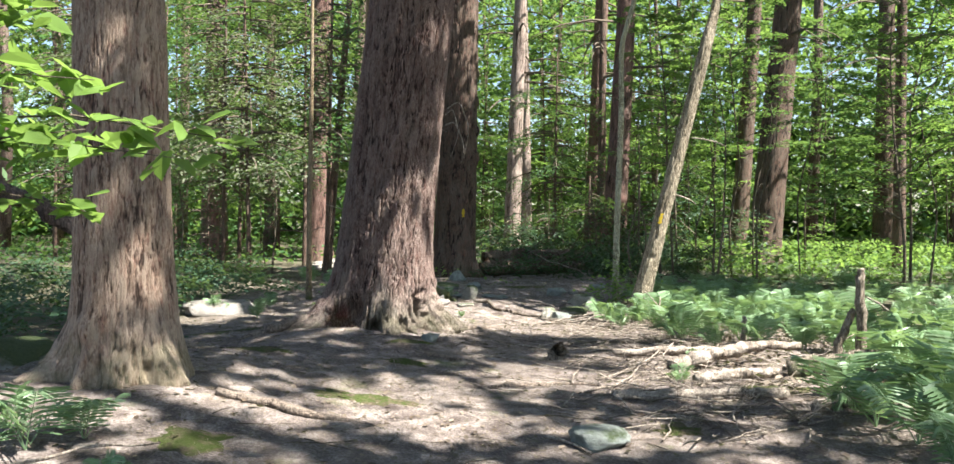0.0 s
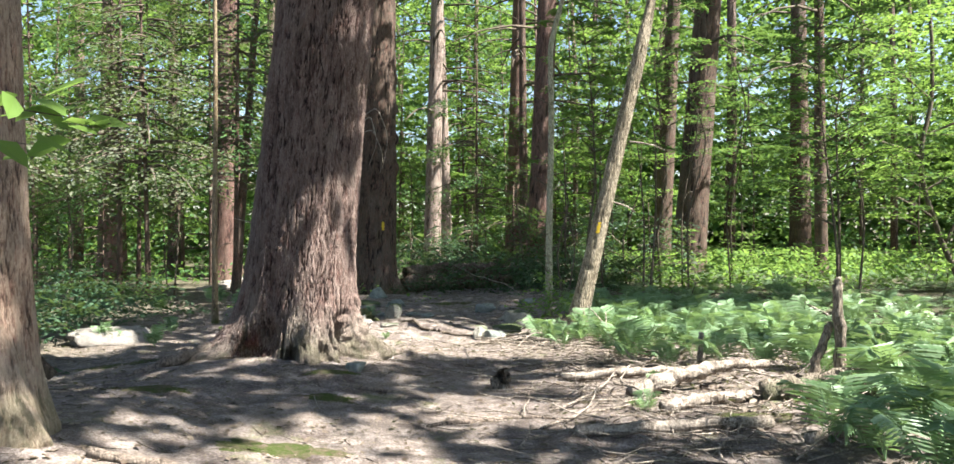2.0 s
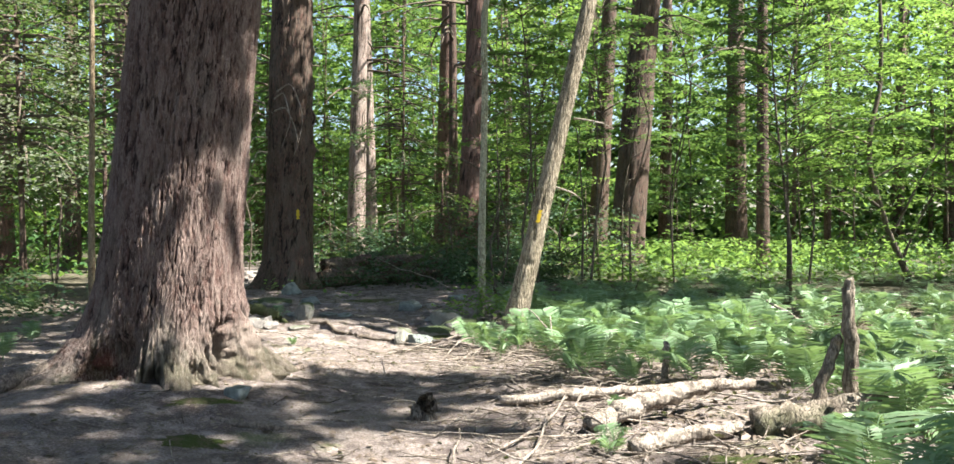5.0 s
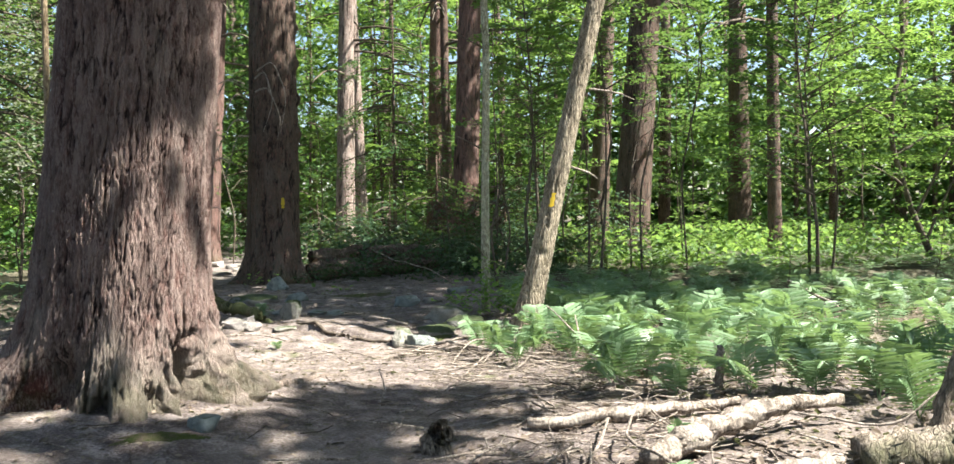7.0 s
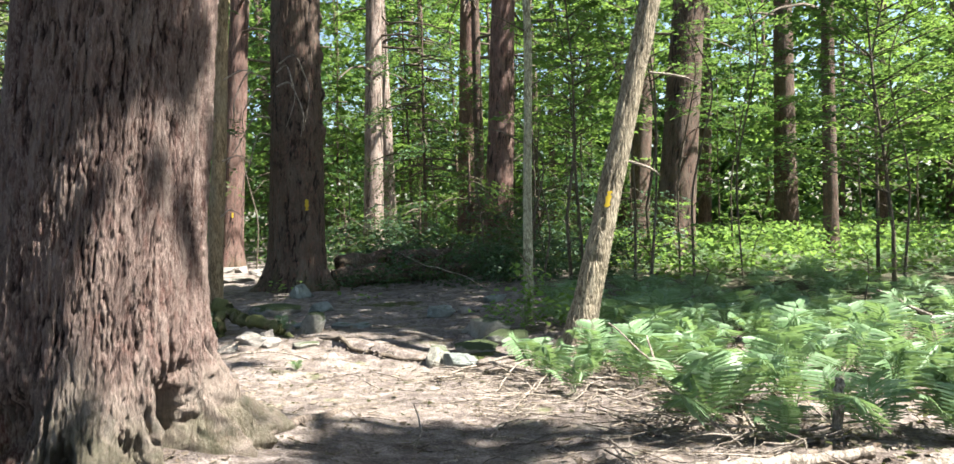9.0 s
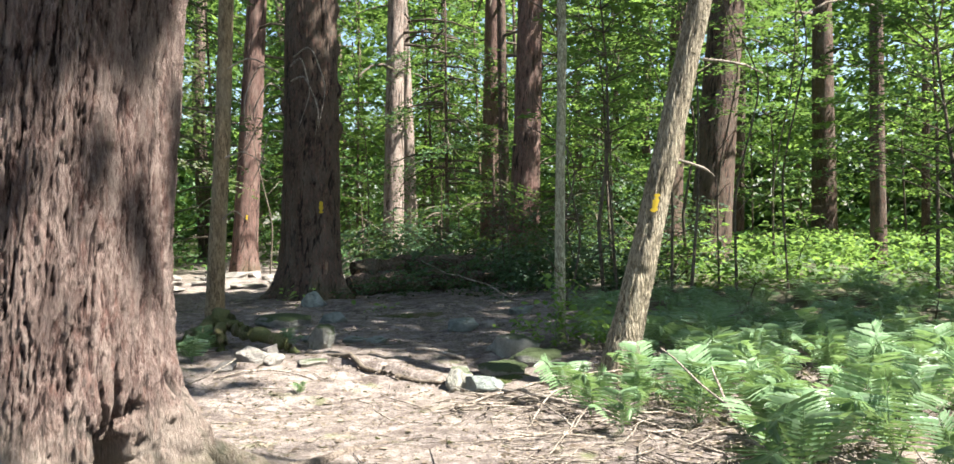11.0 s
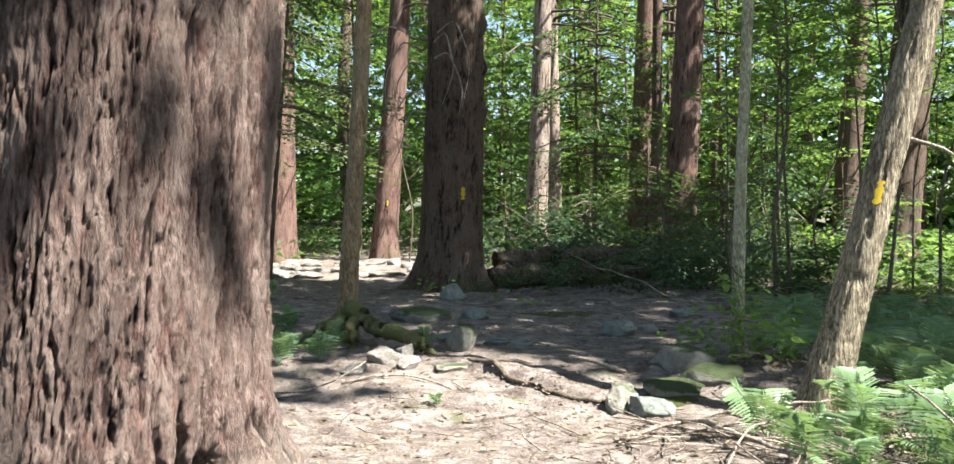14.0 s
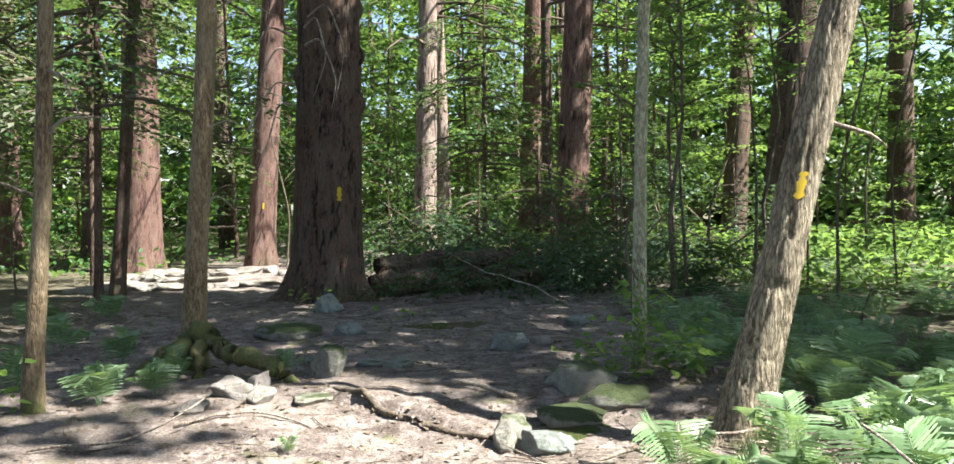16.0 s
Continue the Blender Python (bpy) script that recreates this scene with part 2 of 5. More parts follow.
def rock_material(name, a, b, mossiness):
    m = Mat(name)
    f = m.noise(m.mapped(), 24, 6, 0.7)
    g = m.noise(m.mapped(), 5, 4, 0.6)
    c = m.ramp(m.math("ADD", m.math("MULTIPLY", f, 0.5), m.math("MULTIPLY", g, 0.5)), [(0.3, a), (0.7, b)])
    mo = m.math("ADD", m.math("MULTIPLY", m.up(), 0.35), m.noise(m.mapped(), 4.5, 5, 0.65))
    moss = m.mix(m.noise(m.mapped(), 70, 3), (0.016, 0.028, 0.007), (0.065, 0.092, 0.024))
    c = m.mix(m.math("MULTIPLY", m.span(mo, 1.0 - mossiness, 1.16 - mossiness), 0.9), c, moss)
    return m.done(c, 0.9, m.math("ADD", f, m.math("ADD", g, m.math("MULTIPLY", m.noise(m.mapped(), 90, 4, 0.7), 0.6))), 1.0, 0.03, 0.2)


ROCK = rock_material("grey-green sandstone", (0.10, 0.115, 0.10), (0.33, 0.355, 0.32), 0.20)
ROCK_MOSS = rock_material("mossy sandstone", (0.10, 0.10, 0.085), (0.30, 0.29, 0.25), 0.42)
ROCK_LICHEN = rock_material("lichened pale sandstone", (0.16, 0.155, 0.125), (0.40, 0.38, 0.32), 0.30)
ROCK_PALE = rock_material("pale worn sandstone", (0.16, 0.142, 0.122), (0.35, 0.32, 0.28), 0.16)


def plain(name, c, rough=0.7):
    m = Mat(name)
    return m.done(m.mix(m.noise(m.mapped(), 30, 5), c, tuple(0.6 * k for k in c)), rough)


YELLOW = plain("yellow blaze paint", (0.62, 0.43, 0.03))
CUTWOOD = plain("cut log end", (0.42, 0.25, 0.14))

# ---- tools ----
def mesh_of(name, verts, faces, mat, smooth=True):
    me = bpy.data.meshes.new(name)
    me.from_pydata([tuple(v) for v in verts] if not isinstance(verts, np.ndarray) else verts.tolist(), [],
                   faces.tolist() if isinstance(faces, np.ndarray) else faces)
    if smooth:
        me.polygons.foreach_set("use_smooth", [True] * len(me.polygons))
    me.materials.append(mat)
    me.update()
    return me


def part(name, me, parent=None, label=""):
    ob = new(name, me)
    if parent:
        ob.parent = parent
    if label:
        ob["label"] = label
    return ob


def thing(name, x, y, z, label, category, group="", rz=0.0):
    ob = new(name)
    ob.matrix_world = pose(x, y, z, 0, 0, rz)
    return tagged(ob, label, category, group)


def hash2(i, j, k):
    n = (i.astype(np.int64) * 374761393 + j.astype(np.int64) * 668265263 + k * 2246822519) & 0xFFFFFFFF
    n = ((n ^ (n >> 13)) * 1274126177) & 0xFFFFFFFF
    return ((n ^ (n >> 16)) & 0xFFFF) / 65535.0


def value_noise(x, y, seed=0, wrap=0):
    i, j = np.floor(x).astype(np.int64), np.floor(y).astype(np.int64)
    u, v = x - i, y - j
    u, v = u * u * (3 - 2 * u), v * v * (3 - 2 * v)
    w = (lambda a: a % wrap) if wrap else (lambda a: a)
    a, b = hash2(w(i), j, seed), hash2(w(i + 1), j, seed)
    c, d = hash2(w(i), j + 1, seed), hash2(w(i + 1), j + 1, seed)
    return (a * (1 - u) + b * u) * (1 - v) + (c * (1 - u) + d * u) * v - 0.5


def fbm(x, y, seed=0, octaves=4, wrap=0):
    s, a = 0, 1.0
    for o in range(octaves):
        s = s + a * value_noise(x * 2 ** o, y * 2 ** o, seed + 31 * o, wrap * 2 ** o)
        a *= 0.5
    return s


def cells(x, y, seed, wrap):
    """Distances to the nearest two scattered points; x wraps round."""
    i, j = np.floor(x).astype(np.int64), np.floor(y).astype(np.int64)
    f1, f2, who = np.full(x.shape, 9.0), np.full(x.shape, 9.0), np.zeros(x.shape)
    for di in (-1, 0, 1):
        for dj in (-1, 0, 1):
            a, b = i + di, j + dj
            px, py = a + hash2(a % wrap, b, seed), b + hash2(a % wrap, b, seed + 7)
            d = np.hypot(px - x, py - y)
            near = d < f1
            f2 = np.where(near, f1, np.minimum(f2, d))
            who = np.where(near, hash2(a % wrap, b, seed + 13), who)
            f1 = np.minimum(f1, d)
    return f1, f2, who


def grid_faces(rows, cols, closed):
    c = cols if closed else cols - 1
    i, j = np.meshgrid(np.arange(rows - 1), np.arange(c), indexing="ij")
    a, b = i * cols + j, i * cols + (j + 1) % cols
    return np.stack([a, b, b + cols, a + cols], -1).reshape(-1, 4)


def tube(points, radii, sides=6, jitter=0.0, rng=random):
    """A tapered round bar along a polyline: verts and faces."""
    verts, faces = [], []
    n = len(points)
    for k, p in enumerate(points):
        d = (Vector(points[min(k + 1, n - 1)]) - Vector(points[max(k - 1, 0)])).normalized()
        a = d.orthogonal().normalized()
        b = d.cross(a)
        for s in range(sides):
            t = 2 * math.pi * s / sides
            r = radii[k] * (1 + jitter * (rng.random() - 0.5))
            verts.append(Vector(p) + r * (a * math.cos(t) + b * math.sin(t)))
    for k in range(n - 1):
        for s in range(sides):
            u = (s + 1) % sides
            faces.append((k * sides + s, k * sides + u, (k + 1) * sides + u, (k + 1) * sides + s))
    faces += [tuple(range(sides))[::-1], tuple(range((n - 1) * sides, n * sides))]
    return verts, faces


class Heap:
    """Collects many small pieces into one mesh."""

    def __init__(self):
        self.v, self.f = [], []

    def add(self, verts, faces, m=None):
        o = len(self.v)
        self.v += [tuple(m @ Vector(v)) if m else tuple(v) for v in verts]
        self.f += [tuple(o + i for i in f) for f in faces]

    def mesh(self, name, mat, smooth=True):
        return mesh_of(name, self.v, self.f, mat, smooth)


# ---- ground ----
def smooth(a, lo, hi):
    t = np.clip((a - lo) / (hi - lo), 0, 1)
    return t * t * (3 - 2 * t)


def ground_z(x, y):
    """Height of the forest floor."""
    x, y = np.asarray(x, float), np.asarray(y, float)
    z = 0.36 * np.exp(-((x + 2.6) / 1.7) ** 2 - ((y - 7.4) / 2.2) ** 2)
    z = z + 0.26 * np.exp(-((x + 1.1) / 1.5) ** 2 - ((y - 10.9) / 1.5) ** 2)
    z = z + 0.14 * np.exp(-((x - 4.2) / 1.6) ** 2 - ((y - 8.8) / 2.0) ** 2)
    z = z - 0.14 * np.exp(-((x - 0.8) / 2.0) ** 2 - ((y - 14.4) / 1.1) ** 2)
    edge = 15.6 - 0.95 * (x - 0.3)               # the earth step behind a dark bar across the path
    z = z + 0.075 * smooth(y, edge - 0.03, edge + 0.03) * np.exp(-((x - 0.6) / 0.72) ** 6) * np.exp(-np.maximum(y - edge, 0) / 1.6)
    z = z + 0.08 * smooth(y, 17, 23) + 0.05 * fbm(x * 0.45, y * 0.45, 5, 3) + 0.035 * fbm(x * 1.7, y * 1.7, 9, 3) + 0.026 * fbm(x * 6, y * 6, 2, 3)
    far = smooth(np.hypot(x, y - 12), 40, 120)
    return z + far * 1.5 * fbm(x * 0.03, y * 0.03, 3, 2)


def gz(x, y):
    return float(ground_z(np.array([x]), np.array([y]))[0])


def spaced(lo, hi, step, reach):
    fine = np.arange(lo, hi, step)
    out = step * 1.25 ** np.arange(1, 40)
    out = np.cumsum(out)
    out = out[out < reach]
    return np.concatenate([lo - out[::-1], fine, fine[-1] + out])


def build_ground():
    xs, ys = spaced(-5.0, 6.5, 0.05, 900), spaced(1.5, 23.0, 0.05, 900)
    X, Y = np.meshgrid(xs, ys)
    Z = ground_z(X, Y)
    me = mesh_of("ground", np.stack([X, Y, Z], -1).reshape(-1, 3), grid_faces(len(ys), len(xs), False), GROUND)
    tagged(new("ground", me), "trodden brown forest floor of soil, needles and moss", "ground", "", "structure")


build_ground()

# ---- trees ----
def trunk_mesh(name, d, height, lean, mat, cols=24, step=0.25, top=None, flare=0.35, flare_h=0.45, lobes=(), plate=0.11,
               furrow=0.0, seed=1, bend=0.0, knots=()):
    """A tapered trunk with root flare, bark plates and furrows; its foot lies at the origin."""
    top = top or height
    zs = [-0.35]
    while zs[-1] < top:
        zs.append(zs[-1] + step * (1 + max(0, zs[-1] - (4.0 if step < 0.03 else 6.0)) * 1.2))
    zs = np.array(zs)
    if step < 0.03:                                # finer bark on the side that faces the path
        front = int(cols * 0.8)
        th = np.radians(np.concatenate([np.linspace(160, 385, front, endpoint=False), np.linspace(385, 520, cols - front, endpoint=False)]))
    else:
        th = np.linspace(0, 2 * math.pi, cols, endpoint=False)
    T, Z = np.meshgrid(th, zs)
    zz = np.maximum(Z, 0)
    r = d / 2 * (1.02 - 0.75 * zz / height)
    grow = np.exp(-zz / flare_h)
    ridge = 0.55 + 0.45 * np.cos(5 * T + seed) * np.cos(2 * T + 1.7 * seed)
    r = r + d / 2 * flare * grow * ridge
    for ang, amount, width, tall in lobes:
        stray = 0.16 * fbm(T / (2 * math.pi) * 12, Z * 5, seed + 51, 3, 12)
        dist = (T - radians(ang) + stray + math.pi) % (2 * math.pi) - math.pi
        r = r + amount * np.exp(-np.abs(dist / radians(width)) ** 1.5) * np.exp(-zz / tall) * (1 + 0.35 * fbm(T / (2 * math.pi) * 24, Z * 7, seed + 52, 3, 24))
    wrap = max(6, int(round(math.pi * d / plate)))
    u = T / (2 * math.pi) * wrap
    r = r * (1 + 0.05 * fbm(T / (2 * math.pi) * 6, Z * 0.9, seed, 2, 6))
    high = np.full(r.shape, 0.6)
    if furrow:
        # interlacing ridges between wavering fissures, broken across and layered in thin scales
        w = 0.35 * fbm(u * 2, Z * 9, seed + 4, 3, wrap * 2)
        f1b, f2b, whob = cells(u * 2 + 2.0 * w, Z / (plate * 2.4) + 0.9 * fbm(u * 2, Z * 9, seed + 6, 3, wrap * 2), seed + 40, wrap * 2)
        f1c, f2c, whoc = cells(u * 5 + 4.0 * w, Z / (plate * 0.8) + 0.8 * fbm(u * 5, Z * 22, seed + 8, 2, wrap * 5), seed + 90, wrap * 5)
        vary = np.clip(0.55 + 1.3 * fbm(u, Z * 1.6, seed + 15, 2, wrap), 0.1, 1)
        deep = np.exp(-(np.abs(fbm(u + w, Z * 0.13 / plate, seed + 60, 4, wrap)) / (0.04 + 0.10 * vary)) ** 2)
        thin = np.exp(-(np.abs(fbm(u * 2 + w, Z * 0.24 / plate, seed + 70, 4, wrap * 2)) / 0.055) ** 2)
        cross = np.exp(-(np.abs(fbm(u * 0.5 if wrap % 2 == 0 else u, Z * 1.1 / plate, seed + 75, 4, wrap // 2 if wrap % 2 == 0 else wrap)) / 0.025) ** 2)
        small = np.clip((f2b - f1b) / 0.10, 0, 1)
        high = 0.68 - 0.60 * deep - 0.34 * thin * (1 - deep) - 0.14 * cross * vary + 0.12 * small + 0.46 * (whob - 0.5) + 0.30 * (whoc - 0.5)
        high = high + 0.26 * fbm(u * 9, Z * 30, seed + 9, 3, wrap * 9)
        r = r + furrow * (high - 0.55)
    for ang, kz, wide, tall, amount in knots:
        dist = ((T - radians(ang) + math.pi) % (2 * math.pi) - math.pi) * d / 2
        ragged = 1 + 0.9 * fbm(u * 2, Z * 11, seed + 21, 3, wrap * 2)
        r = r + amount * np.exp(-(np.abs(dist / wide) ** 2.6 + np.abs((Z - kz) / tall) ** 2.6) * ragged ** 2)
    X = r * np.cos(T) + lean[0] * zz + bend * zz ** 2
    Y = r * np.sin(T) + lean[1] * zz
    v = np.stack([X, Y, Z], -1).reshape(-1, 3)
    f = grid_faces(len(zs), cols, True).tolist()
    f.append(tuple(range((len(zs) - 1) * cols, len(zs) * cols)))
    me = mesh_of(name, v, f, mat)
    layer = me.attributes.new("relief_shade", "FLOAT", "POINT")     # 0: furrow floor, painted dark as shade, 1: weathered outer scales
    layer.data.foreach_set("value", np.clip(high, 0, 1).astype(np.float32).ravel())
    return me


def spray(rng, length=1.0, width=0.5, twigs=9, needles=7, droop=0.2):
    """A flat hemlock spray: side twigs with small leaf slips, along +x. Verts and faces."""
    v, f = [], []
    for k in range(twigs):
        s = (k + 0.5) / twigs
        side = 1 if k % 2 else -1
        reach = width * (1 - 0.75 * s) * (0.7 + 0.6 * rng.random())
        bx, bz = length * s, -droop * s * s * length
        dx, dy = 0.55 * reach, side * 0.85 * reach
        for q in range(needles):
            a = (q + 0.6) / needles
            x, y = bx + dx * a, dy * a
            z = bz - 0.25 * a * a * reach + 0.03 * (rng.random() - 0.5)
            sz = (0.065 + 0.06 * rng.random()) * length ** 0.5
            ang = math.atan2(dy, dx) + (0.9 if q % 2 else -0.9) * (0.5 + 0.6 * rng.random())
            cx, cy = math.cos(ang), math.sin(ang)
            w = 0.30 * sz
            o = len(v)
            tz = 0.03 * (rng.random() - 0.6)
            v += [(x, y, z), (x + 0.5 * sz * cx - w * cy, y + 0.5 * sz * cy + w * cx, z + tz),
                  (x + sz * cx, y + sz * cy, z - 0.2 * sz), (x + 0.5 * sz * cx + w * cy, y + 0.5 * sz * cy - w * cx, z - tz)]
            f.append((o, o + 1, o + 2, o + 3))
    return v, f


def leaf_shape(rng, size, at, heading, tilt):
    """One pointed oval leaf folded along its midrib."""
    m = Matrix.Translation(at) @ Euler((tilt * (rng.random() - 0.5) * 2, tilt * (rng.random() - 0.5) * 2 + 0.25, heading)).to_matrix().to_4x4()
    w = size * 0.36
    pts = [(0, 0, 0), (size * 0.35, w, 0.06 * size), (size, 0, -0.08 * size), (size * 0.35, -w, 0.06 * size)]
    return [m @ Vector(p) for p in pts], [(0, 1, 2), (0, 2, 3)]


# openings cut in the canopy to place sunlight, as (x, y, radius x, radius y) of the sunny places on the floor below
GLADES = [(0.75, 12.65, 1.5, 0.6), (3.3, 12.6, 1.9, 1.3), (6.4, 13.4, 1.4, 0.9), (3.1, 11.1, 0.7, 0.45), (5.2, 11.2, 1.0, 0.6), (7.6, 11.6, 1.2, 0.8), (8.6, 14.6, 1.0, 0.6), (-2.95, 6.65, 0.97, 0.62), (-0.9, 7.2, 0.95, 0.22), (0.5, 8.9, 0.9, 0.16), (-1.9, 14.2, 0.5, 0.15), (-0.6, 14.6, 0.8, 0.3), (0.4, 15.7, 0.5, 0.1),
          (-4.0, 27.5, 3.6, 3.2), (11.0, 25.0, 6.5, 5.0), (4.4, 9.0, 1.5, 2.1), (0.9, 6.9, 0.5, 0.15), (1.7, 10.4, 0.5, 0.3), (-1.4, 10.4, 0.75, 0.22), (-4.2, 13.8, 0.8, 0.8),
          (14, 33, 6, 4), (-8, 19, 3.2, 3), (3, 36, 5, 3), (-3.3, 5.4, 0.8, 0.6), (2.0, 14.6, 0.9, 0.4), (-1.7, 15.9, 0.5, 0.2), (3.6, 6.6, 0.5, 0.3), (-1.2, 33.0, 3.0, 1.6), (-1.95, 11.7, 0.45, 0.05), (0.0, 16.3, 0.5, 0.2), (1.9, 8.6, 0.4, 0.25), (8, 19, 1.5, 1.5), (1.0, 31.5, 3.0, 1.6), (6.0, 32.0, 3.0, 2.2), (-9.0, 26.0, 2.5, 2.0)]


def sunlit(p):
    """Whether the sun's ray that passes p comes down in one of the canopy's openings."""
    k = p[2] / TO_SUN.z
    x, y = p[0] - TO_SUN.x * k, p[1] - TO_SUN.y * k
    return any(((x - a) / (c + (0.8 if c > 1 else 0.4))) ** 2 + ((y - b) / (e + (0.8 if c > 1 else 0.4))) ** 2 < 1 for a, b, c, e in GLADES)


def hemlock_crown(rng, x, y, z0, low, top, reach, boughs, density=1.0, keep_open=True, lean=(0, 0), big=1.0, radius=0.2):
    """Boughs of needles round a trunk that stands at (x, y), in its own coordinates, and their limbs."""
    leaves, limbs = Heap(), Heap()
    for k in range(boughs):
        h = low + (top - low) * (k + rng.random()) / boughs
        a = rng.random() * 2 * math.pi
        L = reach * (1 - 0.6 * (h - low) / max(top - low, 0.1)) * (0.55 + 0.6 * rng.random())
        c, s = math.cos(a), math.sin(a)
        foot = (lean[0] * h + 0.6 * radius * c, lean[1] * h + 0.6 * radius * s, h)
        pts = [(foot[0] + c * L * q, foot[1] + s * L * q, h + 0.12 * L * q - 0.38 * L * q * q) for q in (0, 0.3, 0.6, 0.85, 1.0)]
        limbs.add(*tube(pts, [0.028 * L ** 0.5 * (1 - 0.8 * q) + 0.003 for q in (0, 0.3, 0.6, 0.85, 1.0)], 4))
        n = max(3, int(3.2 * L * density))
        for q in range(n):
            t = 0.25 + 0.75 * (q + rng.random()) / n
            px, py = foot[0] + c * L * t, foot[1] + s * L * t
            pz = h + 0.12 * L * t - 0.38 * L * t * t
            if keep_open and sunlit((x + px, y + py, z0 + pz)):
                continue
            v, f = spray(rng, (0.7 + 0.5 * rng.random()) * big, 0.5 * big, 7, 4)
            leaves.add(v, f, pose(px, py, pz, rng.uniform(-15, 15), rng.uniform(-5, 25), math.degrees(a) + rng.choice((-1, 1)) * rng.uniform(15, 75)))
    return leaves, limbs


TREES = []


def make_tree(label, x, y, d, height, bark, lean=(0, 0), cols=28, step=0.3, low=6.0, reach=3.0, boughs=26, crown=NEEDLE, seed=1,
              group="forest trees", category="tree", keep=None, z=None, name="hemlock_tree", density=1.0, **more):
    rng = random.Random(seed)
    z0 = gz(x, y) if z is None else z
    tree = thing(name, x, y, z0, label, category, group)
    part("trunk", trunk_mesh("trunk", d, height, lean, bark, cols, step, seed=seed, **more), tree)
    leaves, limbs = hemlock_crown(rng, x, y, z0, low, height, reach, boughs, density, True, lean, 1.0, d / 2)
    tagged(part("branchwork", limbs.mesh("branchwork", TWIG), tree), kind="stuff")
    tagged(part("crown", leaves.mesh("crown", crown, False), tree, "sprays of small flat needles with gaps between"), kind="stuff")
    TREES.append((x, y, z0, d, height, lean, tree))
    return tree


old = dict(category="tree", group="old hemlocks")
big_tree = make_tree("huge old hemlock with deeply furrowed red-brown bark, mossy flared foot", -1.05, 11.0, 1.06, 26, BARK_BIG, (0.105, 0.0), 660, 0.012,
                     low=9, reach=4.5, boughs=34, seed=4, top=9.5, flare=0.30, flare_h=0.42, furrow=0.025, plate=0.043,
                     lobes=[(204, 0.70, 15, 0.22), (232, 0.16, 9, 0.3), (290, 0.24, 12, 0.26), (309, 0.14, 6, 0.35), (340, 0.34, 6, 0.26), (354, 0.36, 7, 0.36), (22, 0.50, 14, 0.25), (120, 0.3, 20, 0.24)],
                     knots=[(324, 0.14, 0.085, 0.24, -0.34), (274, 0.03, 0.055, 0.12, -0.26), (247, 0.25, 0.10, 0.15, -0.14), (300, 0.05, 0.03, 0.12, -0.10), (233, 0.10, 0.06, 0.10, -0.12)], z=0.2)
left_tree = make_tree("large tan-barked hemlock with knobbly flared foot", -2.45, 7.3, 0.66, 24, BARK_TAN, (-0.02, 0.0), 340, 0.016,
                      low=8, reach=4.0, boughs=26, seed=9, top=8, flare=0.45, flare_h=0.35, furrow=0.012, plate=0.045,
                      lobes=[(200, 0.34, 14, 0.2), (330, 0.26, 11, 0.22), (255, 0.10, 10, 0.25), (285, 0.10, 9, 0.2)], knots=[(262, 0.05, 0.035, 0.10, -0.09), (312, 0.04, 0.03, 0.07, -0.07), (286, 0.03, 0.025, 0.06, -0.06), (295, 0.32, 0.09, 0.09, 0.05), (250, 0.36, 0.07, 0.07, 0.04)], z=0.34)
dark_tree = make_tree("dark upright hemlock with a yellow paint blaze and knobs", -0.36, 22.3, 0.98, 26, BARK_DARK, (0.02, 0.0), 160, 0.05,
                      low=9, reach=4.0, boughs=30, seed=13, top=11, flare=0.42, flare_h=0.5, furrow=0.03, plate=0.085,
                      lobes=[(190, 0.3, 16, 0.27), (330, 0.24, 13, 0.3), (270, 0.18, 12, 0.27), (235, 0.14, 10, 0.25)], knots=[(0, 2.9, 0.12, 0.12, 0.07), (350, 3.6, 0.1, 0.1, 0.08), (5, 4.3, 0.12, 0.12, 0.07), (185, 3.3, 0.12, 0.12, 0.06), (10, 5.0, 0.1, 0.1, 0.06)])
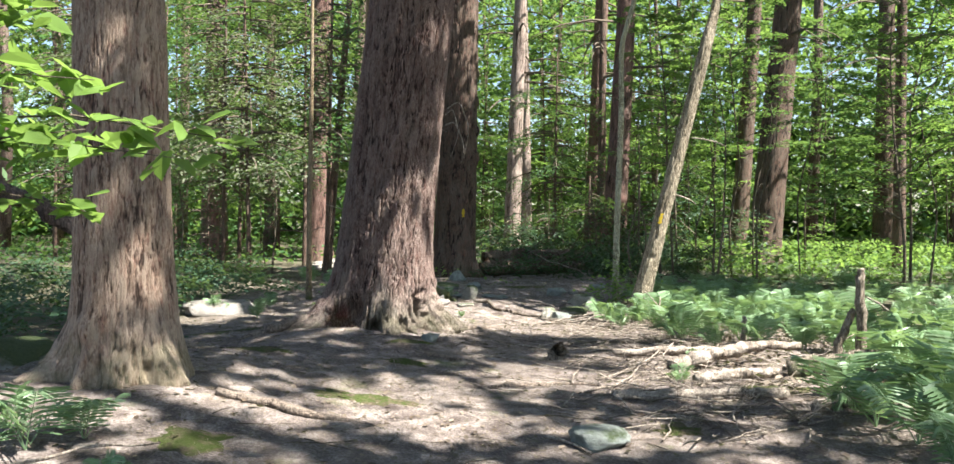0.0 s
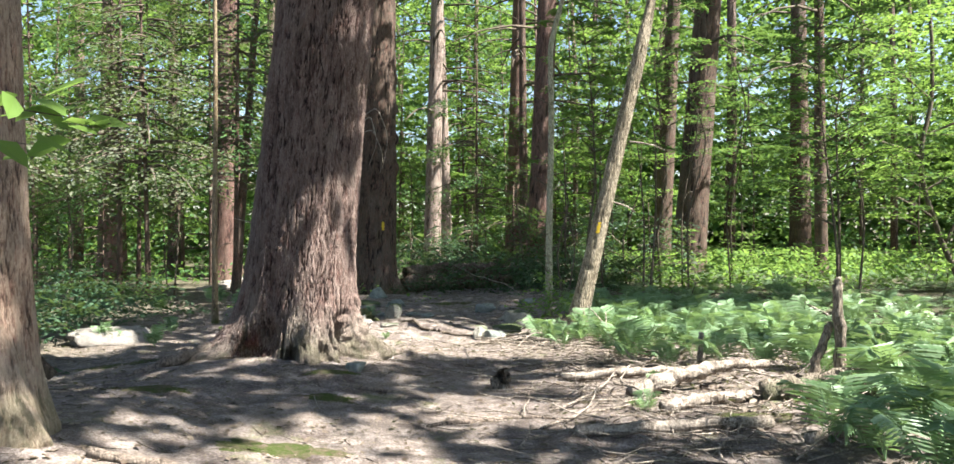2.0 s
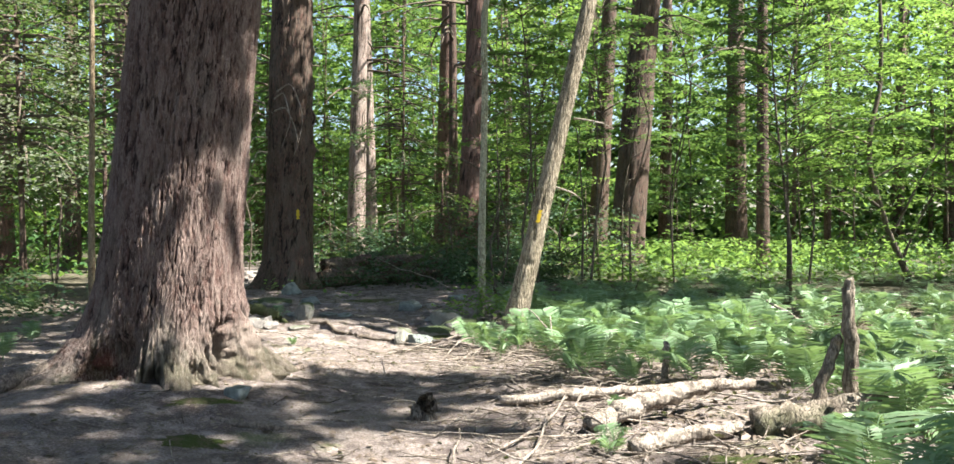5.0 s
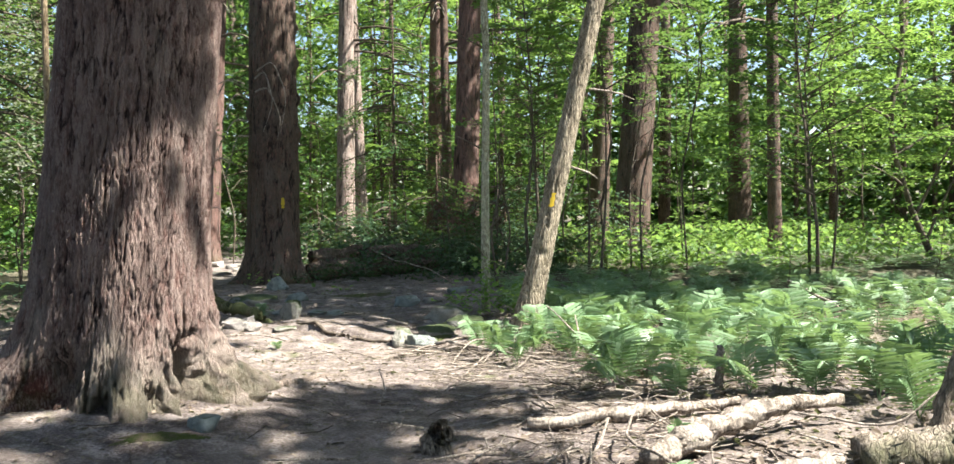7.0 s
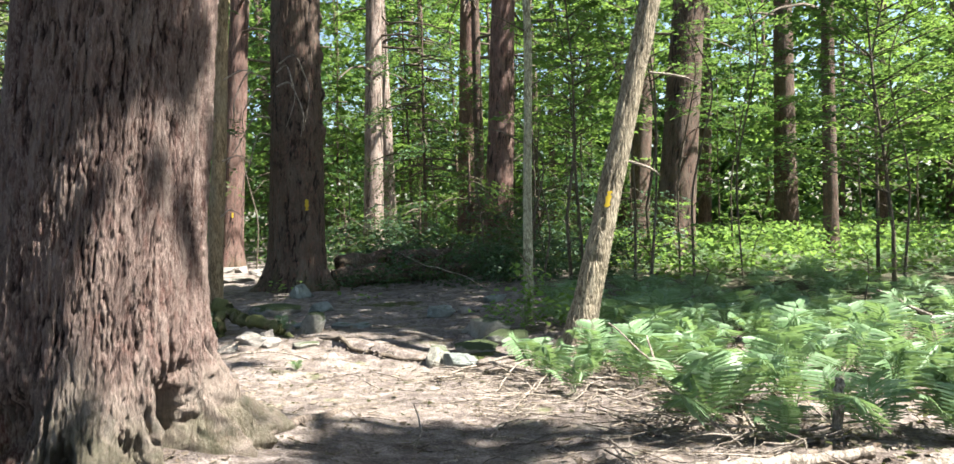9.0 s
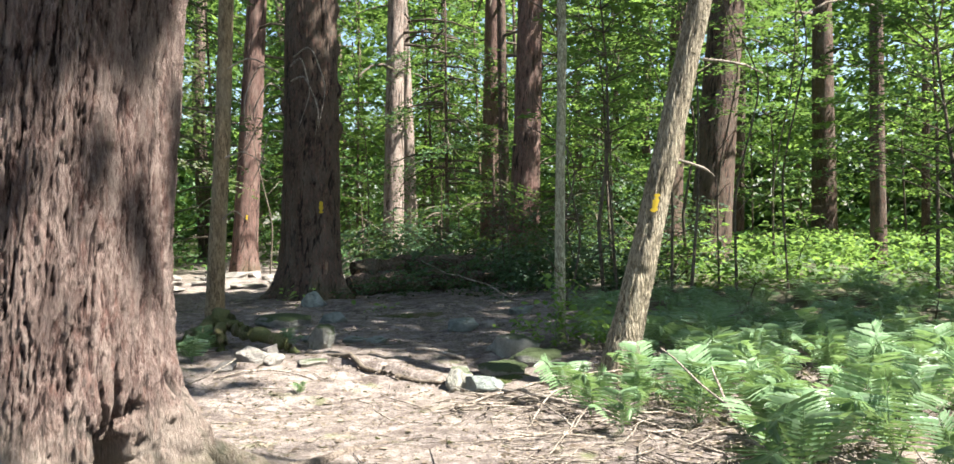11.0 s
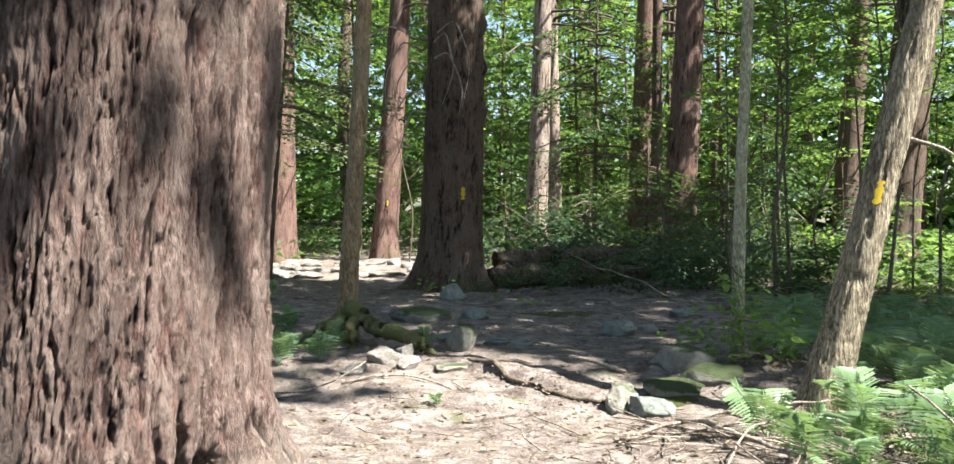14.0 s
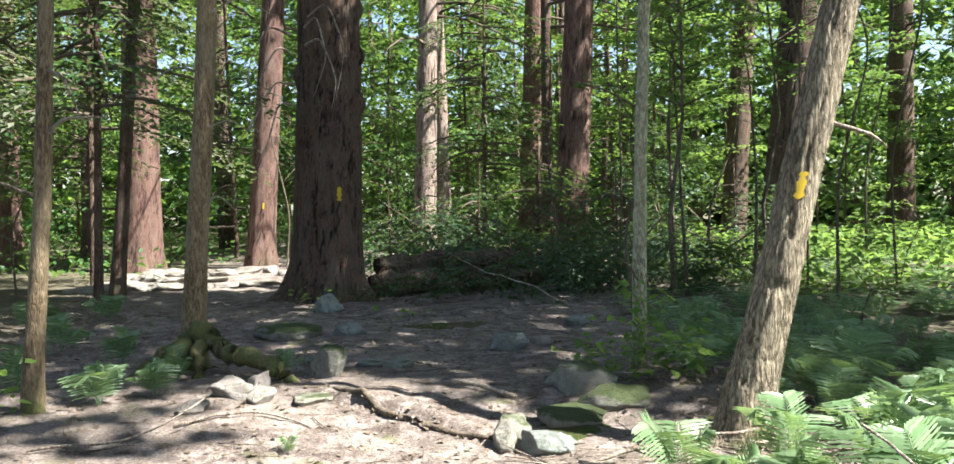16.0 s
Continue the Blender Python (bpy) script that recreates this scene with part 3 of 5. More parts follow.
for label, x, y, d, h, bark, lean, seed, cols in [
        ("pale slender hemlock in the middle wood", 1.5, 32.0, 0.60, 22, BARK_PALE, (0.03, 0), 21, 60),
        ("thin hemlock close behind a pale one", 2.25, 34.5, 0.42, 20, BARK_PALE, (-0.02, 0), 22, 30),
        ("reddish hemlock with ridged bark behind brushwood", 4.4, 27.3, 0.72, 22, BARK_RED, (0.045, 0), 23, 90),
        ("tall red-brown hemlock farther back", 5.0, 36.0, 0.75, 24, BARK_RED, (0.03, 0), 24, 50),
        ("thin dark pole-like hemlock", 4.45, 30.0, 0.32, 18, BARK_DARK, (0.0, 0), 25, 24),
        # dark bark in place of red-brown puts this trunk's shade into its colour
        ("broad hemlock with dark bark colour standing in for shade", 8.75, 26.6, 0.95, 25, BARK_DARK, (0.09, 0), 26, 90),
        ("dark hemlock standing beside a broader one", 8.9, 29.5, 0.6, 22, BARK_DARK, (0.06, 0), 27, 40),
        ("leaning red-brown hemlock beside the sunlit stony path", -2.4, 29.5, 0.62, 22, BARK_RED, (0.07, 0), 28, 60),
        ("large reddish hemlock on the sunlit bank", -5.0, 29.4, 0.86, 24, BARK_RED, (0.01, 0), 29, 80),
        ("thin dark leaning trunk by the path", -3.7, 23.3, 0.22, 14, BARK_DARK, (0.08, 0), 30, 20),
        ("dark red hemlock deep in the shaded wood", -8.8, 31.0, 0.72, 22, BARK_RED, (-0.01, 0), 31, 40),
        ("dark hemlock at the wood's edge", -10.0, 34.3, 0.85, 22, BARK_RED, (0.01, 0), 32, 40),
        ("slim dark hemlock in the back wood", -7.8, 34.6, 0.5, 20, BARK_DARK, (0.0, 0), 33, 24),
        ("tall straight hemlock over the fern clearing", 11.8, 24.5, 0.34, 20, BARK_DARK, (0.0, 0), 34, 30),
        ("dark hemlock behind the clearing's leaves", 15.5, 33.0, 0.8, 22, BARK_DARK, (0.0, 0), 35, 30)]:
    made = make_tree(label, x, y, d, h, bark, lean, cols, 0.12, low=5.5, reach=3.2, boughs=30, seed=seed, furrow=0.02 if cols > 50 else 0.0, flare=0.35, plate=0.12)

    if seed == 28:
        path_tree = made

# ---- young trees ----
def slim_tree(label, x, y, points, radii, bark, name="young_tree", sides=14, per=8, relief=0.0):
    """A young tree's stem along a smoothed line, with bark ridges in relief."""
    tree = thing(name, x, y, gz(x, y), label, "tree", "young trees")
    pts, rad = [], []
    for k in range(len(points) - 1):
        for q in range(per):
            t = q / per
            pts.append(Vector(points[k]).lerp(Vector(points[k + 1]), t))
            rad.append(radii[k] + (radii[k + 1] - radii[k]) * t)
    pts.append(Vector(points[-1]))
    rad.append(radii[-1])
    for _ in range(3 if per < 10 else per):
        pts = [pts[0]] + [(pts[k - 1] + pts[k] * 2 + pts[k + 1]) / 4 for k in range(1, len(pts) - 1)] + [pts[-1]]
        rad = [rad[0]] + [(rad[k - 1] + rad[k] * 2 + rad[k + 1]) / 4 for k in range(1, len(rad) - 1)] + [rad[-1]]
    seed = int(abs(x) * 100)
    v, f = tube(pts, rad, sides, 0.08 if not relief else 0.0, random.Random(seed))
    if relief:
        T, Z = np.meshgrid(np.arange(sides) / sides * 16, [p.z for p in pts])
        ridge = np.abs(fbm(T + 0.5 * fbm(T, Z * 6, seed, 2, 16), Z * 2.6, seed + 1, 4, 16))
        high = -np.exp(-(ridge / 0.09) ** 2) + 0.5 * fbm(T * 2, Z * 9, seed + 2, 3, 32) + 0.6 * fbm(T / 4, Z * 2.5, seed + 3, 2, 4)
        high = high.ravel()
        v = [p + (p - pts[k // sides]).normalized() * relief * float(high[k]) for k, p in enumerate(v)]
    part("trunk", mesh_of("trunk", v, f, bark), tree)
    return tree


lean_tree = slim_tree("leaning grey-tan tree with a yellow blaze and a mossy foot", 2.62, 14.3,
                      [(-0.16, 0, -0.3), (0.0, 0, 0.05), (0.14, 0, 0.6), (0.36, 0, 1.5), (0.73, 0, 3.0), (1.04, 0, 4.25), (1.2, 0.1, 4.8), (1.7, 0.3, 8)],
                      [0.27, 0.175, 0.135, 0.118, 0.104, 0.096, 0.066, 0.045], BARK_GREY, "leaning_tree", 72, 34, 0.013)
thin_tree = slim_tree("thin pale lichened young tree with leafy foot", 2.66, 16.5,
                      [(0, 0, -0.2), (0, 0, 0.1), (0.02, 0, 1.5), (0.08, 0, 3.4), (0.06, 0, 4.6), (0.35, 0, 5.6), (0.5, 0, 9)],
                      [0.08, 0.066, 0.054, 0.050, 0.046, 0.04, 0.03], BARK_SMOOTH, "young_tree", 24, 20, 0.006)
slim = slim_tree("slim olive-brown young tree on arching mossy roots", -1.17, 17.15,
                 [(0, 0, -0.2), (-0.02, 0, 0.2), (0.02, 0, 1.0), (0.12, 0, 2.4), (0.22, 0, 4.5), (0.35, 0, 9)],
                 [0.16, 0.118, 0.095, 0.088, 0.08, 0.05], BARK_SLIM, "young_tree", 32, 20, 0.006)
sapling_l = slim_tree("brown sapling with stubby dead side twigs", -1.96, 15.6,
                      [(0, 0, -0.2), (0.03, 0, 0.4), (0.12, 0, 1.5), (0.18, 0, 3), (0.3, 0, 7)], [0.09, 0.07, 0.058, 0.052, 0.03], BARK_SLIM, "sapling", 20, 16, 0.006)
sapling_3 = slim_tree("thin straight sapling in the shade", -2.85, 16.4,
                      [(0, 0, -0.2), (0.0, 0, 1.5), (0.03, 0, 3), (0.05, 0, 8)], [0.06, 0.042, 0.038, 0.025], BARK_SLIM, "sapling", 10)
sapling_r = slim_tree("crooked dark sapling at the back of the ferns", 13.2, 20.7,
                      [(0.05, 0, -0.2), (0.0, 0, 0.1), (-0.5, 0, 1.1), (-0.97, 0, 2.5), (-0.97, 0, 3.3), (-0.7, 0, 4.3), (-0.67, 0, 5.6), (-0.85, 0, 8)], [0.085, 0.075, 0.062, 0.055, 0.052, 0.048, 0.042, 0.02], TWIG, "sapling", 10)

mossy_stem = make_tree("green mossy trunk standing close behind a huge hemlock", -1.4, 13.25, 0.27, 16, BARK_MOSSY, (0.07, 0), 60, 0.05, low=9, reach=2.5, boughs=10,
                       seed=61, furrow=0.012, plate=0.05, flare=0.4, flare_h=0.3, name="mossy_tree")

# unseen trees added beside and behind the walker, whose crowns shade the path
for k, (x, y, d) in enumerate([(9.5, 2.0, 0.7), (14.5, 6.0, 0.8), (7.0, -4.0, 0.8), (16.5, 12.5, 0.6), (12.5, -3.0, 0.7), (-6.5, -1.0, 0.8), (1.5, -5.0, 0.7), (-7.5, 7.0, 0.7), (20.0, 19.0, 0.7), (-11, 16, 0.7), (22, 4, 0.8)]):
    make_tree("unseen hemlock added beside the path for shade, with dark furrowed bark", x, y, d, 24, BARK_DARK, (0, 0), 28, 0.4, low=9, reach=4, boughs=14, seed=100 + k)


def shade_canopy():
    """Unseen boughs added along the sun's rays to shade the floor but for the openings, each hung on the nearest trunk.
    """
    rng = random.Random(77)
    made = {}
    step = 0.74
    nx, ny = int(24 / step), int(44 / step)
    for i in range(nx):
        for j in range(ny):
            x, y = -9 + i * step + rng.random() * step, -3 + j * step + rng.random() * step
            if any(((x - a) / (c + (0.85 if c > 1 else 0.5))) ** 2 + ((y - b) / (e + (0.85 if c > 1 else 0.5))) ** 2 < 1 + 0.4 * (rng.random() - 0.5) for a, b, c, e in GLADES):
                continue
            if rng.random() < (0.0 if y < 23.5 and x < 6.5 else 0.74):
                continue
            h = rng.uniform(11, 17)
            k = h / TO_SUN.z
            p = Vector((x + TO_SUN.x * k, y + TO_SUN.y * k, h))
            best = min(TREES, key=lambda t: math.hypot(t[0] - p.x, t[1] - p.y))
            heap, limbs = made.setdefault(best[6], (Heap(), Heap()))
            foot = Vector((best[5][0] * h, best[5][1] * h, h - best[2] + 0.5))
            q = p - Vector((best[0], best[1], best[2]))
            # denser boughs where the floor is to lie in deeper shade
            thick = 1.25 if 16.3 < y < 23.8 and -3.5 < x < 5.5 else 1.0
            for s in range(int(4 * thick)):
                v, f = spray(rng, 1.15, 0.75, 7, 3)
                heap.add(v, f, pose(q.x, q.y, q.z + rng.uniform(-0.4, 0.4), rng.uniform(-25, 25), rng.uniform(-25, 25), rng.uniform(0, 360)))
            for s in range(int(44 * thick)):
                at = q + Vector((rng.uniform(-0.6, 0.6), rng.uniform(-0.6, 0.6), rng.uniform(-0.5, 0.5)))
                heap.add(*leaf_shape(rng, rng.uniform(0.22, 0.5), at, rng.uniform(0, 6.3), 0.6))
    for tree, (heap, limbs) in made.items():
        tagged(part("upper_crown", heap.mesh("upper_crown", NEEDLE, False), tree), kind="stuff")


shade_canopy()

# ---- leaves in clouds ----
def leaf_cloud(P, size, nrng, tilt=0.5, spread=0.5):
    """Pointed folded leaves at the places P (n x 3): verts and faces as arrays."""
    n = len(P)
    a = nrng.uniform(0, 2 * math.pi, n)
    sz = size * nrng.uniform(1 - spread, 1 + spread, n)
    tx, ty = nrng.normal(0, tilt, n), nrng.normal(0, tilt, n)
    fwd = np.stack([np.cos(a), np.sin(a), tx - 0.15], -1)
    side = np.stack([-np.sin(a), np.cos(a), ty], -1)
    fwd /= np.linalg.norm(fwd, axis=1, keepdims=True)
    side /= np.linalg.norm(side, axis=1, keepdims=True)
    s = sz[:, None]
    up = np.array([0, 0, 0.07])
    V = np.stack([P, P + fwd * s * 0.3 + side * s * 0.30 + up * s, P + fwd * s * 0.7 + side * s * 0.22 + up * s, P + fwd * s,
                  P + fwd * s * 0.7 - side * s * 0.22 + up * s, P + fwd * s * 0.3 - side * s * 0.30 + up * s], 1).reshape(-1, 3)
    o = (np.arange(n) * 6)[:, None]
    F = np.concatenate([o + np.array([[0, 1, 2, 3]]), o + np.array([[0, 3, 4, 5]])], 0)
    return V, F


def diamond_cloud(P, size, nrng, tilt=0.5, aspect=0.35):
    n = len(P)
    a = nrng.uniform(0, 2 * math.pi, n)
    s = (size * nrng.uniform(0.6, 1.4, n))[:, None]
    fwd = np.stack([np.cos(a), np.sin(a), nrng.normal(-0.2, tilt, n)], -1)
    side = np.stack([-np.sin(a), np.cos(a), nrng.normal(0, tilt, n)], -1)
    V = np.stack([P, P + fwd * s * 0.5 + side * s * aspect, P + fwd * s, P + fwd * s * 0.5 - side * s * aspect], 1).reshape(-1, 3)
    return V, (np.arange(n) * 4)[:, None] + np.array([[0, 1, 2, 3]])


def leafy_sapling(label, x, y, height, reach, leaves, size, seed, mat=LEAF, bark=TWIG, low=0.3, name="broadleaf_sapling", layers=9, stem=0.035):
    """A young broad-leaved tree with flat leafy layers."""
    rng, nrng = random.Random(seed), np.random.default_rng(seed)
    z0 = gz(x, y)
    tree = thing(name, x, y, z0, label, "sapling", "broadleaf understory")
    wob = [(rng.uniform(-0.25, 0.25), rng.uniform(-0.25, 0.25)) for _ in range(6)]
    pts = [(wob[k][0] * k / 3, wob[k][1] * k / 3, -0.15 + (height + 0.15) * k / 5) for k in range(6)]
    v, f = tube(pts, [stem * (1 - 0.15 * k) for k in range(6)], 7)
    part("trunk", mesh_of("trunk", v, f, bark), tree)
    limbs, P = Heap(), []
    per = leaves // (layers * 3)
    for k in range(layers):
        h = height * (low + (1 - low) * (k + 0.5 * rng.random()) / layers)
        q = h / height * 5
        i = min(4, int(q))
        c = Vector(pts[i]).lerp(Vector(pts[i + 1]), q - i)
        turn = rng.uniform(0, 6.28)
        for b in range(3):
            a = turn + b * 2.1 + rng.uniform(-0.4, 0.4)
            L = reach * (1.15 - 0.5 * h / height) * rng.uniform(0.6, 1.15)
            tip = c + Vector((math.cos(a) * L, math.sin(a) * L, 0.18 * L))
            mid = c.lerp(tip, 0.5) + Vector((0, 0, 0.10 * L))
            limbs.add(*tube([c, mid, tip], [stem * 0.4, stem * 0.25, 0.004], 4))
            t = nrng.uniform(0.2, 1.05, per) ** 0.8
            w = (0.12 + 0.38 * np.sin(np.clip(t, 0, 1) * math.pi)) * L * 0.75
            off = nrng.uniform(-1, 1, per) * w
            px = c.x + math.cos(a) * L * t - math.sin(a) * off
            py = c.y + math.sin(a) * L * t + math.cos(a) * off
            pz = c.z + 0.18 * L * t + 0.12 * L * np.sin(t * 3) - 0.22 * np.abs(off) + nrng.normal(0, 0.025, per)
            P.append(np.stack([px, py, pz], -1))
    tagged(part("branchwork", limbs.mesh("branchwork", bark), tree), kind="stuff")
    V, F = leaf_cloud(np.concatenate(P), size, nrng, 0.22)
    tagged(part("crown", mesh_of("crown", V, F, mat, False), tree, "flat layers of small green leaves"), kind="stuff")
    return tree


# broad-leaved young trees on the sunny side and behind the brushwood
for k, (x, y, h, r, n, sz) in enumerate([
        (4.4, 20.6, 6.5, 1.4, 1900, 0.085), (8.4, 17.5, 5.5, 2.3, 2400, 0.08), (9.6, 19.6, 6.5, 2.4, 2800, 0.09), (6.6, 22.5, 7.0, 2.4, 2600, 0.09),
        (12.2, 17.5, 6.0, 2.4, 2600, 0.09), (17.5, 18.0, 7.0, 2.6, 2600, 0.10), (5.6, 24.0, 6.5, 1.2, 1600, 0.085), (13.2, 32.0, 8.5, 2.8, 2600, 0.12),
        (7.2, 29.0, 8.0, 2.8, 2600, 0.11), (16.0, 29.5, 8.5, 3.0, 2600, 0.12), (19.0, 26.5, 8.0, 3.0, 2600, 0.12), (15.5, 19.5, 6.5, 2.6, 2600, 0.10),
        (3.8, 38.0, 9.5, 2.8, 2400, 0.13), (-0.5, 38.0, 8.5, 2.8, 2400, 0.12), (6.4, 34.0, 9.0, 3.0, 2400, 0.13), (10.5, 33.5, 9.0, 3.0, 2400, 0.13),
        (19.0, 31.0, 9.0, 3.2, 2400, 0.13), (14.5, 36.0, 9.5, 3.2, 2400, 0.14), (-4.5, 36.5, 9.0, 3.0, 2400, 0.13), (20.5, 24.0, 8.0, 3.0, 2400, 0.12),
        (-9.0, 38.0, 9.0, 3.0, 2200, 0.13), (-13.5, 33.0, 8.0, 3.0, 2200, 0.13), (2.2, 38.0, 9.5, 3.0, 2200, 0.14)]):
    leafy_sapling("broad-leaved young tree with flat sunlit leaf layers" if k % 2 else "slender young beech with drooping leaf tiers", x, y, h, r, int(n * 2.3), sz * 0.96, 300 + k, LEAF if k % 2 else LEAF_LIGHT,
                  low=0.42 if y < 25 and x < 8 else (0.28 if y < 30 else 0.15), layers=10)

for k, (x, y, h) in enumerate([(7.0, 16.2, 1.3), (8.2, 21.5, 1.7), (7.4, 23.6, 1.5), (5.9, 18.6, 1.2), (10.2, 17.0, 1.5), (12.2, 20.5, 1.7), (9.3, 24.0, 1.4)]):
    leafy_sapling("knee-high bright green seedling among ferns", x, y, h, 0.6, 150, 0.10, 400 + k, LEAF_LIGHT, low=0.35, name="seedling", layers=4, stem=0.012)


def young_hemlock(label, x, y, h, seed, mat=NEEDLE, low=0.6, reach=1.8, boughs=34, d=0.12):
    rng = random.Random(seed)
    z0 = gz(x, y)
    tree = thing("young_hemlock", x, y, z0, label, "tree", "young hemlocks")
    part("trunk", trunk_mesh("trunk", d, h * 1.1, (rng.uniform(-0.03, 0.03), 0), BARK_DARK, 10, 0.5, seed=seed), tree)
    leaves, limbs = hemlock_crown(rng, x, y, z0, low, h, reach, boughs, 1.15, False, (0, 0), 1.0, d / 2)
    tagged(part("branchwork", limbs.mesh("branchwork", TWIG), tree), kind="stuff")
    tagged(part("crown", leaves.mesh("crown", mat, False), tree), kind="stuff")


for k, (x, y, h, dead) in enumerate([
        (-3.4, 21.5, 7.5, 1), (-6.0, 22.0, 8.5, 0), (-4.6, 25.0, 8.5, 1), (-7.5, 27.0, 9.5, 0), (-10.5, 24.0, 9.0, 0), (-10.5, 29.0, 10.0, 1), (-1.6, 37.0, 9.5, 0),
        (-6.8, 31.5, 10.5, 0), (-13, 28, 10, 0), (-0.9, 35.0, 9.0, 0), (2.7, 28.5, 6.0, 0), (3.2, 37.0, 9.5, 0), (6.8, 32.5, 9, 0), (-3.6, 33.5, 10, 0),
        (-8.0, 19.0, 7.5, 1), (-5.0, 20.6, 6.5, 1), (-6.6, 25.6, 8.0, 1), (3.4, 25.6, 2.2, 0), (8.0, 33.0, 9.5, 0), (-12, 36, 11, 0), (0.5, 41, 11, 0), (5.5, 41, 11, 0)]):
    low = 0.3 if h < 4 else (2.6 if dead else (2.0 if y < 30 else 0.8))
    young_hemlock("young hemlock with dry grey lower twigs" if dead else "young hemlock with drooping dark sprays", x, y, h, 500 + k, DEADSPRAY if dead and k % 4 else NEEDLE, low, 1.2 if h < 4 else (2.2 if y < 30 else 2.8), 20 if h < 4 else 40)


for k, (x, y, h) in enumerate([(2.2, 25.2, 1.6), (6.2, 27.0, 2.6), (1.3, 26.6, 1.6), (7.2, 25.2, 1.8), (0.6, 24.8, 1.2), (4.6, 24.2, 1.8), (-7.0, 24.0, 2.2), (-9.5, 26.5, 2.6)]):
    young_hemlock("low dark young hemlock in deep shade", x, y, h, 600 + k, NEEDLE_DARK, 0.15, 1.1, 16, 0.06)


def bare_saplings():
    rng = random.Random(91)
    for k, (x, y) in enumerate([(3.6, 19.8), (4.0, 21.2), (4.9, 21.5), (5.2, 19.0), (5.7, 21.0), (6.4, 20.0), (4.4, 23.4), (6.9, 21.8), (3.3, 22.9), (5.9, 23.0), (7.6, 20.6), (-4.6, 21.0), (-5.4, 23.8), (-6.6, 20.4), (2.9, 27.5), (0.7, 30.5), (-1.5, 26.8), (9.8, 19.2), (12.4, 17.4), (8.8, 23.4)]):
        h = rng.uniform(3.0, 7.0)
        tree = slim_tree("thin bare dark sapling stem in the understory", x, y, [(0, 0, -0.1), (rng.uniform(-0.2, 0.2), 0, h * 0.3), (rng.uniform(-0.5, 0.5), 0, h * 0.65), (rng.uniform(-0.9, 0.9), 0, h)],
                         [rng.uniform(0.015, 0.032), 0.018, 0.013, 0.005], TWIG, "bare_sapling", 6)
        for q in range(4):
            z, a, L = rng.uniform(0.8, h * 0.7), rng.uniform(0, 6.28), rng.uniform(0.5, 1.3)
            v, f = tube([(0, 0, z), (math.cos(a) * L * 0.5, math.sin(a) * L * 0.5, z + 0.3 * L), (math.cos(a) * L, math.sin(a) * L, z + 0.35 * L)], [0.009, 0.006, 0.002], 4)
            part("branch", mesh_of("branch", v, f, TWIG), tree)


bare_saplings()

